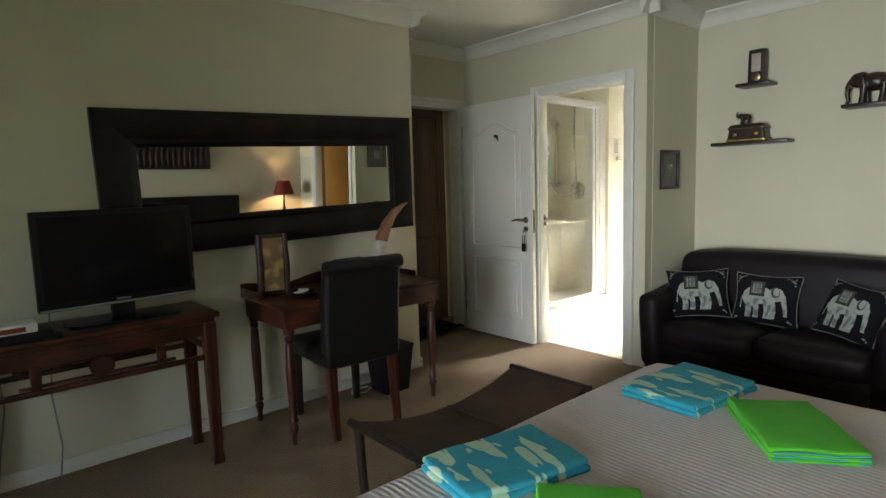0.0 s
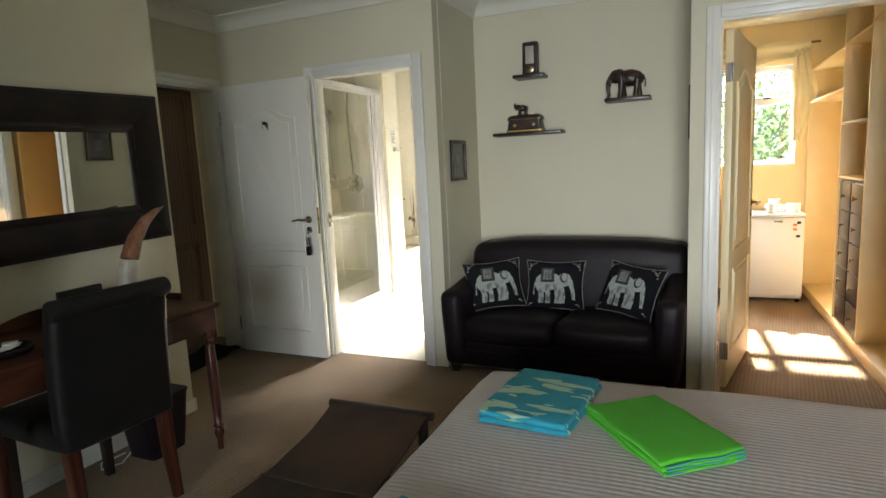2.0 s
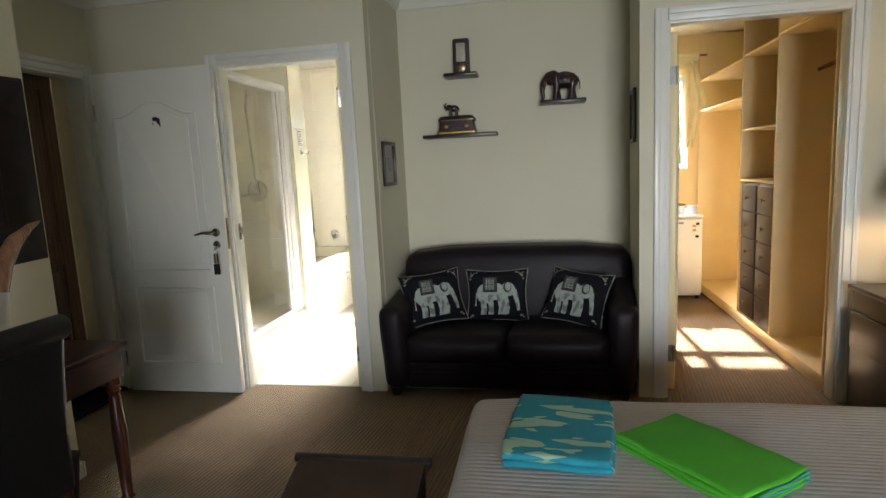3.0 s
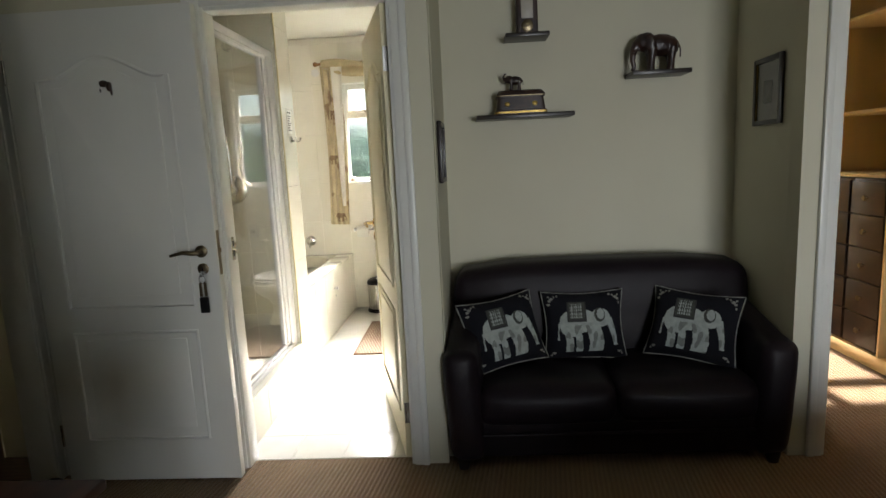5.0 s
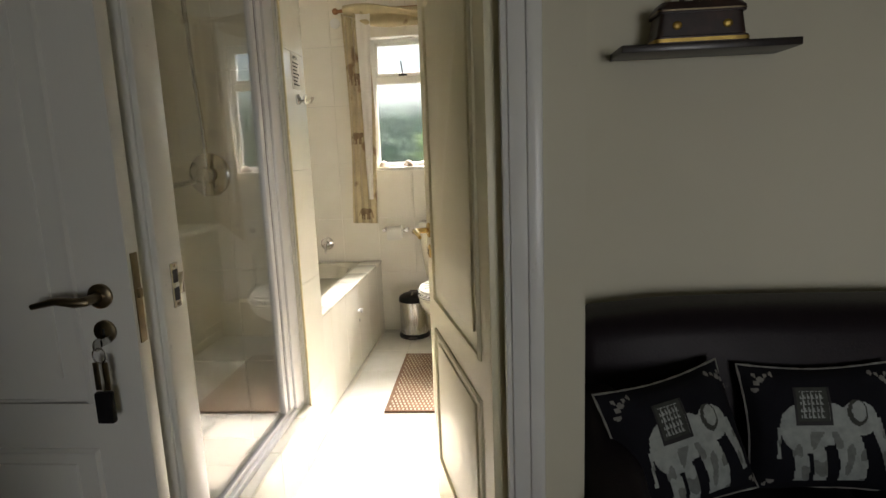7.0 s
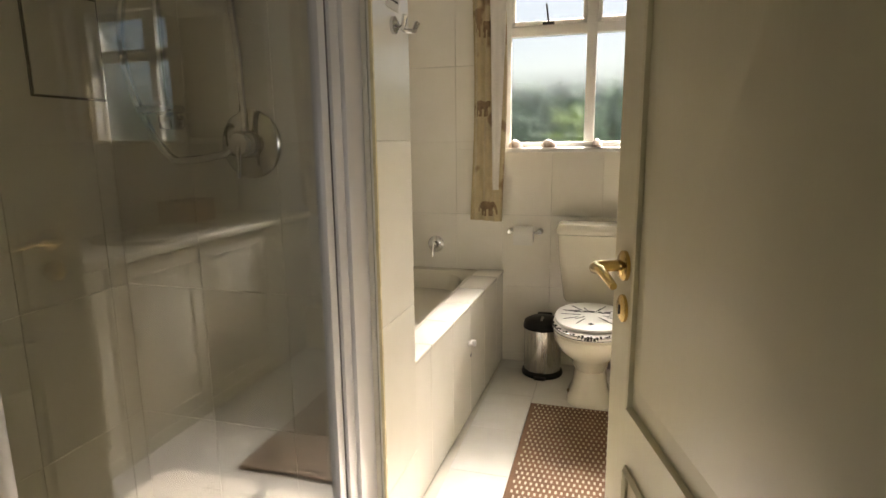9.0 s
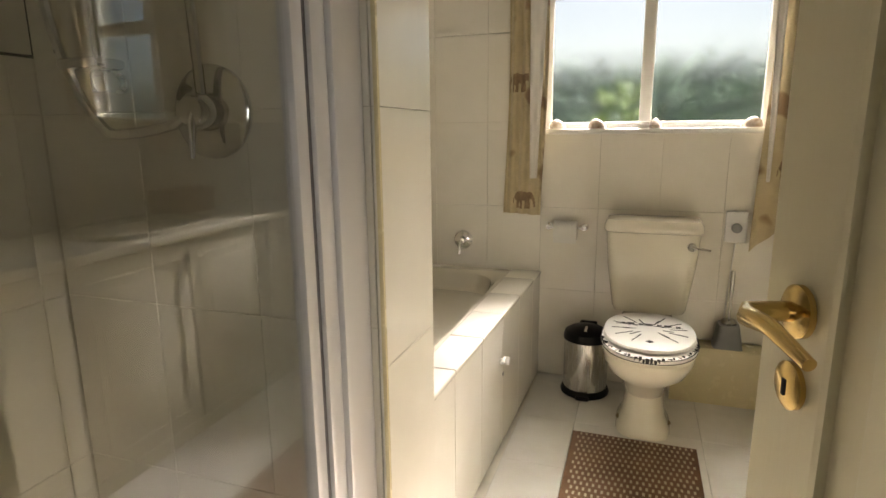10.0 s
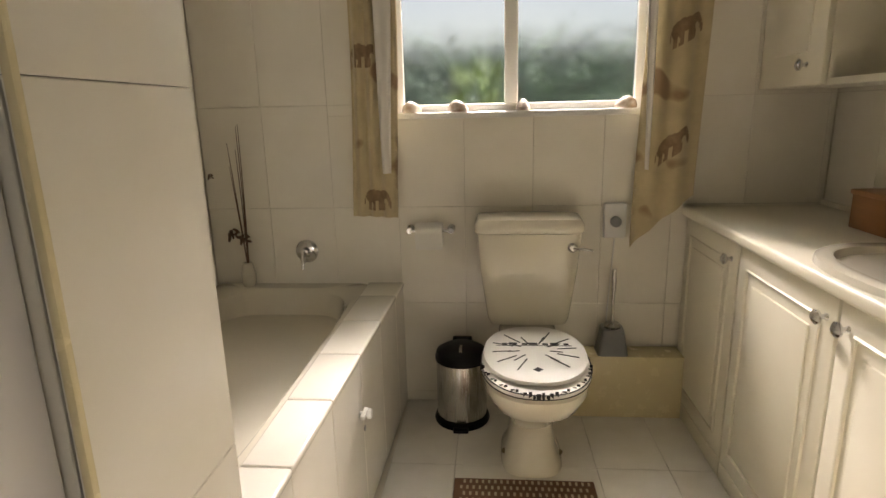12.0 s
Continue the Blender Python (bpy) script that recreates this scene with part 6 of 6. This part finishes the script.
cp = thing("carved_plaque", (4.535, 2.33, 1.988), "upright carved wooden plaque on a shelf", "plaque", rz=0)
part("slab", loft([(0, 0, 0.03, 0.055, 0, 10), (0.005, 0, 0.028, 0.054, 0.22, 10), (0.005, 0, 0.02, 0.046, 0.226, 8)], 28), CARVED, cp)
part("inlay", bx(-0.0315, -0.03, 0.075, -0.024, 0.03, 0.195, 0.002), HORN_W, cp, "pale worn inlay")
part("roundel", lathe([(0.03, 0), (0.03, 0.006), (0.018, 0.01)], 20, pose(-0.026, 0, 0.04, 0, -90)), BRONZE, cp)


def picture(name, m, w, h, label, rim, slip):
    root = tagged(new(name), label, "picture")
    root.matrix_world = m
    b = 0.022
    for a in ((-w, -0.018, -h, -w + b, 0, h), (w - b, -0.018, -h, w, 0, h), (-w + b, -0.018, -h, w - b, 0, -h + b), (-w + b, -0.018, h - b, w - b, 0, h)):
        part("frame_bar", bx(*a, 0.003), rim, root)
    part("print", bx(-w + b, -0.008, -h + b, w - b, -0.002, h - b), ARTD, root)
    part("patch", bx(-w * 0.3, -0.0095, -h * 0.35, w * 0.3, -0.0075, h * 0.3), ARTG, root, "grey image on a dark mount")
    if slip:
        for x in (-w + b, w - b - 0.006):
            part("gilt_slip", bx(x, -0.012, -h + b, x + 0.006, -0.006, h - b), GOLD, root)
    return root


picture("framed_picture", pose(4.20, AY1 + SKEWL * (4.20 - AX) - 0.003, 1.412, 0, 0, -1.8), 0.125, 0.14, "narrow dark framed picture beside the sofa", EBONY, False)
picture("framed_picture", pose(4.215, AY0 + SKEW * (4.215 - AX) + 0.002, 1.617, 0, 0, 175.8), 0.14, 0.152, "dark framed picture with a gilt slip over the sofa arm", EBONY, True)

# ---- dressing room ----
wr = thing("open_wardrobe", (0, 0, 0), "cream built-in open wardrobe with shelves", "wardrobe")
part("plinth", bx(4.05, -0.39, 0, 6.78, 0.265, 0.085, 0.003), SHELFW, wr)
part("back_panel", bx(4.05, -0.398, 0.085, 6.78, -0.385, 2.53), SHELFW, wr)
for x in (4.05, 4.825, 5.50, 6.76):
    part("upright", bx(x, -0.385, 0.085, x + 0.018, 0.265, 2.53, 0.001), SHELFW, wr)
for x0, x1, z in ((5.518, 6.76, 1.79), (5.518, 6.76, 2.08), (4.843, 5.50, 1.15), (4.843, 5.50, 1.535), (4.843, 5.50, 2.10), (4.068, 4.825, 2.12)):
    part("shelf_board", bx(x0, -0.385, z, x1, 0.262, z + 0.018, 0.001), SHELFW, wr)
part("hanging_rail", tube([(4.068, -0.08, 2.02), (4.825, -0.08, 2.02)], 0.012, 10), CHROME, wr)
for i in range(4):
    hg = thing("coat_hanger", (4.30 + 0.09 * i, -0.08, 2.02), "wooden coat hanger on the rail", "hanger", "hangers on the rail", rz=-6 * i)
    part("hook", tube([(0, 0.0, 0.014), (0, 0.02, 0.0), (0, 0.01, -0.03), (0, 0.0, -0.05), (0, 0, -0.08)], 0.003, 6), CHROME, hg)
    part("bow", tube([(0, -0.20, -0.16), (0, -0.10, -0.115), (0, 0, -0.085), (0, 0.10, -0.115), (0, 0.20, -0.16)], 0.011, 8), PINE, hg)
for c, (x0, x1) in enumerate(((5.18, 5.485), (4.86, 5.165))):
    ch = thing("drawer_tower", (0, 0, 0), "dark espresso drawer tower in the wardrobe", "drawers", "drawer towers")
    part("case", bx(x0, -0.30, 0.086, x1, 0.24, 1.14, 0.002), DRAWER, ch)
    for r in range(5):
        z0 = 0.10 + r * 0.207
        dr = part("drawer", bx(x0 + 0.006, 0.24, z0, x1 - 0.006, 0.258, z0 + 0.198, 0.004), DRAWER, ch)
        part("drawer_pull", joined(lathe([(0.006, 0), (0.006, 0.012), (0.018, 0.02), (0.014, 0.028)], 14, pose((x0 + x1) / 2, 0.258, z0 + 0.1, -90))), BRONZE, dr)
fg = thing("bar_fridge", (6.27, 0.34, 0), "small white bar fridge with stickers", "fridge")
part("cabinet", bx(0.04, 0.0, 0.03, 0.50, 0.46, 0.80, 0.006), FRIDGE, fg)
part("door", bx(0.0, 0.002, 0.06, 0.038, 0.458, 0.775, 0.01), FRIDGE, fg)
part("top_cap", bx(0.0, -0.004, 0.78, 0.50, 0.464, 0.812, 0.008), WHITEP, fg)
part("badge", bx(-0.0015, 0.18, 0.735, 0.001, 0.24, 0.75), GREYP, fg)
for y, z, m in ((0.06, 0.70, ORANGE), (0.06, 0.66, ORANGE), (0.035, 0.60, BLACKP), (0.03, 0.72, BLACKP), (0.17, 0.73, GREENS)):
    part("sticker", bx(-0.001, y, z, 0.001, y + 0.03, z + 0.022), m, fg)
for y in (0.03, 0.43):
    part("foot", lathe([(0.018, 0), (0.018, 0.03)], 12, pose(0.06, y, 0)), BLACKP, fg)
random.seed(3)
for i, (x, y, r, h) in enumerate(((6.36, 0.40, 0.038, 0.085), (6.40, 0.50, 0.034, 0.075), (6.34, 0.60, 0.04, 0.09), (6.48, 0.56, 0.05, 0.12), (6.46, 0.42, 0.04, 0.08))):
    cu = thing("tea_cup", (x, y, 0.812), "white cup on the bar fridge", "cup", "cups on the fridge", rz=60 * i)
    part("cup", lathe([(r * 0.6, 0), (r * 0.85, 0.01), (r, h), (r * 0.93, h), (r * 0.75, 0.014), (0.004, 0.012)], 20), WHITEP, cu)
    part("handle", tube([(r * 0.9, 0, h * 0.8), (r * 1.5, 0, h * 0.75), (r * 1.5, 0, h * 0.35), (r * 0.85, 0, h * 0.25)], 0.004, 6), WHITEP, cu)
cc = thing("closet_curtain", (0, 0, 0), "cream curtain tied beside the dressing-room window", "curtain")
part("side_cloth", sheet(lambda u, v: (6.755 - 0.015 * math.sin(u * 14), 0.40 - (0.08 + 0.12 * (1 - abs(2 * v - 1))) * u, 1.45 + 0.88 * v), 24, 20, 0.003), CREAMC, cc)
part("pelmet_swag", sheet(lambda u, v: (6.745 - 0.025 * math.sin(v * 7), 0.28 + 0.85 * u, 2.36 - (0.10 + 0.08 * (1 - (2 * u - 1) ** 2)) * v - 0.01 * math.sin(u * 15)), 30, 10, 0.004), CREAMC, cc)
part("rod", tube([(6.76, 0.2, 2.34), (6.76, 1.12, 2.34)], 0.01, 8), PINE, cc)

# ---- garden ----
setting("ground", bx(-60, -60, -0.4, 80, 60, -0.25), GRASS, "lawn around the house", "ground")


def hedge(name, x0, x1, y0, y1, h, count, seed, material, label):
    """A hedge of many small leaves on a few stems, thinner towards its top."""
    root = thing(name, ((x0 + x1) / 2, (y0 + y1) / 2, -0.25), label, "hedge")
    rng = np.random.default_rng(seed)
    w, d = (x1 - x0) / 2, (y1 - y0) / 2
    verts, faces = [], []
    for i in range(count):
        z = h * rng.random() ** 0.8
        top = h * (0.86 + 0.14 * math.sin(rng.random() * 6))
        if z > top:
            continue
        x, y = rng.normal(0, w * 0.45), rng.uniform(-d, d)
        c, s = Vector((x, y, z)), 0.03 + 0.035 * rng.random()
        a = Vector(rng.normal(0, 1, 3)).normalized()
        b = a.orthogonal().normalized()
        k = len(verts)
        verts += [c - a * s, c + b * s * 0.45 + a * s * 0.1, c + a * s, c - b * s * 0.45 + a * s * 0.1]
        faces.append((k, k + 1, k + 2, k + 3))
    me = bpy.data.meshes.new("leaves")
    me.from_pydata(verts, [], faces)
    me.materials.append(material)
    lv = new("leaves", me)
    lv.parent = root
    tagged(lv, kind="stuff")
    for i in range(int(d * 3) + 2):
        y = -d + 2 * d * (i + 0.5) / (int(d * 3) + 2)
        part("trunk", tube([(0, y, 0), (0.05 * math.sin(i), y + 0.04, h * 0.4), (0.1 * math.sin(2 * i), y - 0.05, h * 0.8)], 0, 7, radii=[0.05, 0.035, 0.012]), DRYP, root)
    return root


hedge("tall_hedge", 8.6, 9.9, -1.6, 1.9, 3.0, 16000, 1, LEAF, "tall green garden hedge outside the dressing room")
hedge("low_hedge", 8.8, 9.8, 2.0, 6.0, 2.1, 7500, 2, LEAF, "dark green hedge outside the bathroom window")
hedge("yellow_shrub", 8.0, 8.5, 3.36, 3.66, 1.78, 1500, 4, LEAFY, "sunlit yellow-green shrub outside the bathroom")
setting("garden_wall", bx(16.0, -8, -0.25, 16.2, 14, 2.4), PLASTER, "pale plastered garden wall", "wall")
gd = tagged(new("door_garden"), "white framed garden door behind the bed", "door", kind="structure")
y0, y1, z0, z1 = GDOOR
for a in ((y0, y0 + 0.06), ((y0 + y1) / 2 - 0.04, (y0 + y1) / 2 + 0.04), (y1 - 0.06, y1)):
    part("stile", bx(X0 - 0.12, a[0], z0, X0 - 0.06, a[1], z1, 0.004), TRIM, gd)
for a in ((z0, z0 + 0.08), (z1 - 0.06, z1)):
    part("rail", bx(X0 - 0.12, y0 + 0.06, a[0], X0 - 0.06, y1 - 0.06, a[1], 0.004), TRIM, gd)
for a in ((y0 + 0.06, (y0 + y1) / 2 - 0.04), ((y0 + y1) / 2 + 0.04, y1 - 0.06)):
    pn = part("pane", bx(X0 - 0.093, a[0], z0 + 0.08, X0 - 0.089, a[1], z1 - 0.06), CLEAR, gd)
    pn.visible_shadow = False

# ---- tiles, piece by piece ----
TILES = {}


def tile_mesh(axis, out, w, h, t=0.010):
    key = (axis, out, round(w, 3), round(h, 3))
    if key not in TILES:
        c = 0.0012
        w, h = w / 2 - 0.0005, h / 2 - 0.0005
        ring = lambda ww, hh, d: [(-ww, -hh, d), (ww, -hh, d), (ww, hh, d), (-ww, hh, d)]
        pts = ring(w, h, -t) + ring(w, h, -c) + ring(w - c, h - c, 0)
        put = {"x": lambda u, v, d: (out * d, u, v), "y": lambda u, v, d: (u, out * d, v), "z": lambda u, v, d: (u, v, out * d)}[axis]
        faces = [(8, 9, 10, 11)] + [(a + i, a + (i + 1) % 4, b + (i + 1) % 4, b + i) for a, b in ((0, 4), (4, 8)) for i in range(4)]
        bm = bmesh.new()
        vs = [bm.verts.new(put(*p)) for p in pts]
        for f in faces:
            bm.faces.new([vs[i] for i in f])
        bmesh.ops.recalc_face_normals(bm, faces=bm.faces)
        TILES[key] = mesh_of("tile", bm, GLAZEF if axis == "z" else GLAZE, False)
    return TILES[key]


def lay(parent, axis, face, out, u0, u1, v0, v1, uo, tw, vo, th, holes=()):
    """Tiles over a rectangle, their joints at uo + i*tw and vo + j*th, left out or cut at holes (u0, u1, v0, v1)."""
    us = sorted({u0, u1, *[uo + i * tw for i in range(-60, 60) if u0 + 0.012 < uo + i * tw < u1 - 0.012]})
    vs = sorted({v0, v1, *[vo + j * th for j in range(-60, 60) if v0 + 0.012 < vo + j * th < v1 - 0.012]})
    for ua, ub in zip(us, us[1:]):
        for va, vb in zip(vs, vs[1:]):
            rects = [(ua, ub, va, vb)]
            for h in holes:
                left = []
                for a, b, c, d in rects:
                    if b <= h[0] or a >= h[1] or d <= h[2] or c >= h[3]:
                        left.append((a, b, c, d))
                        continue
                    left += [r for r in ((a, b, c, min(d, h[2])), (a, b, max(c, h[3]), d), (a, min(b, h[0]), max(c, h[2]), min(d, h[3])), (max(a, h[1]), b, max(c, h[2]), min(d, h[3]))) if r[1] - r[0] > 0.004 and r[3] - r[2] > 0.004]
                rects = left
            for a, b, c, d in rects:
                ob = new("tile", tile_mesh(axis, out, b - a, d - c))
                m, n = (a + b) / 2, (c + d) / 2
                ob.location = {"x": (face, m, n), "y": (m, face, n), "z": (m, n, face)}[axis]
                ob.parent = parent


TW, TH, ZO, UO = 0.2670, 0.4040, 0.450, 3.528
ZT = CEILZ - 0.03
lay(wall_bo, "x", XW, -1, BY0 + 0.002, BY1 - 0.011, 0.004, ZT, UO, TW, ZO, TH, [(BWIN[0], BWIN[1], BWIN[2], BWIN[3])])
lay(wall_bl, "y", BY1 - 0.01, -1, 5.262, XW - 0.001, 0.004, ZT, XW, TW, ZO, TH)
lay(wall_bl, "y", BY1 - 0.01, -1, 4.042, 4.988, 0.004, ZT, XW, TW, ZO, TH)
lay(wall_br, "y", BY0, 1, AX + 0.115, XW - 0.001, 0.004, ZT, XW, TW, ZO, TH)
lay(wall_bs, "y", 2.920, 1, XB + 0.012, AX + 0.1, 0.004, ZT, XW, TW, ZO, TH)
lay(wall_pier, "y", 3.79, -1, 4.991, 5.260, 0.004, ZT, 4.990, 0.27, 1.258, 0.485)
lay(wall_pier, "x", 5.260, 1, 3.802, BY1 - 0.011, 0.545, ZT, UO, TW, ZO, TH)
lay(wall_pier, "x", 4.990, -1, 3.802, BY1 - 0.011, 0.004, ZT, UO, TW, ZO, TH)
part("corner_bead", bx(4.983, 3.783, 0.004, 4.992, 3.792, ZT, 0.002), YTILE, wall_pier, "yellow-cream corner bead")
wall_sd = setting("wall_shower_door_side", bx(XB, 3.80, 0, XB + 0.004, BY1, CEILZ), GROUT, "white tiled shower wall beside the doorway", "wall")
lay(wall_sd, "x", XB + 0.014, 1, 3.802, BY1 - 0.011, 0.004, ZT, UO, TW, ZO, TH)
floor_b = bpy.data.objects["floor_bathroom"]
lay(floor_b, "z", 0.003, 1, XB - 0.028, XW - 0.002, 2.18, 3.788, 6.338, 0.357, 3.062, 0.2465)
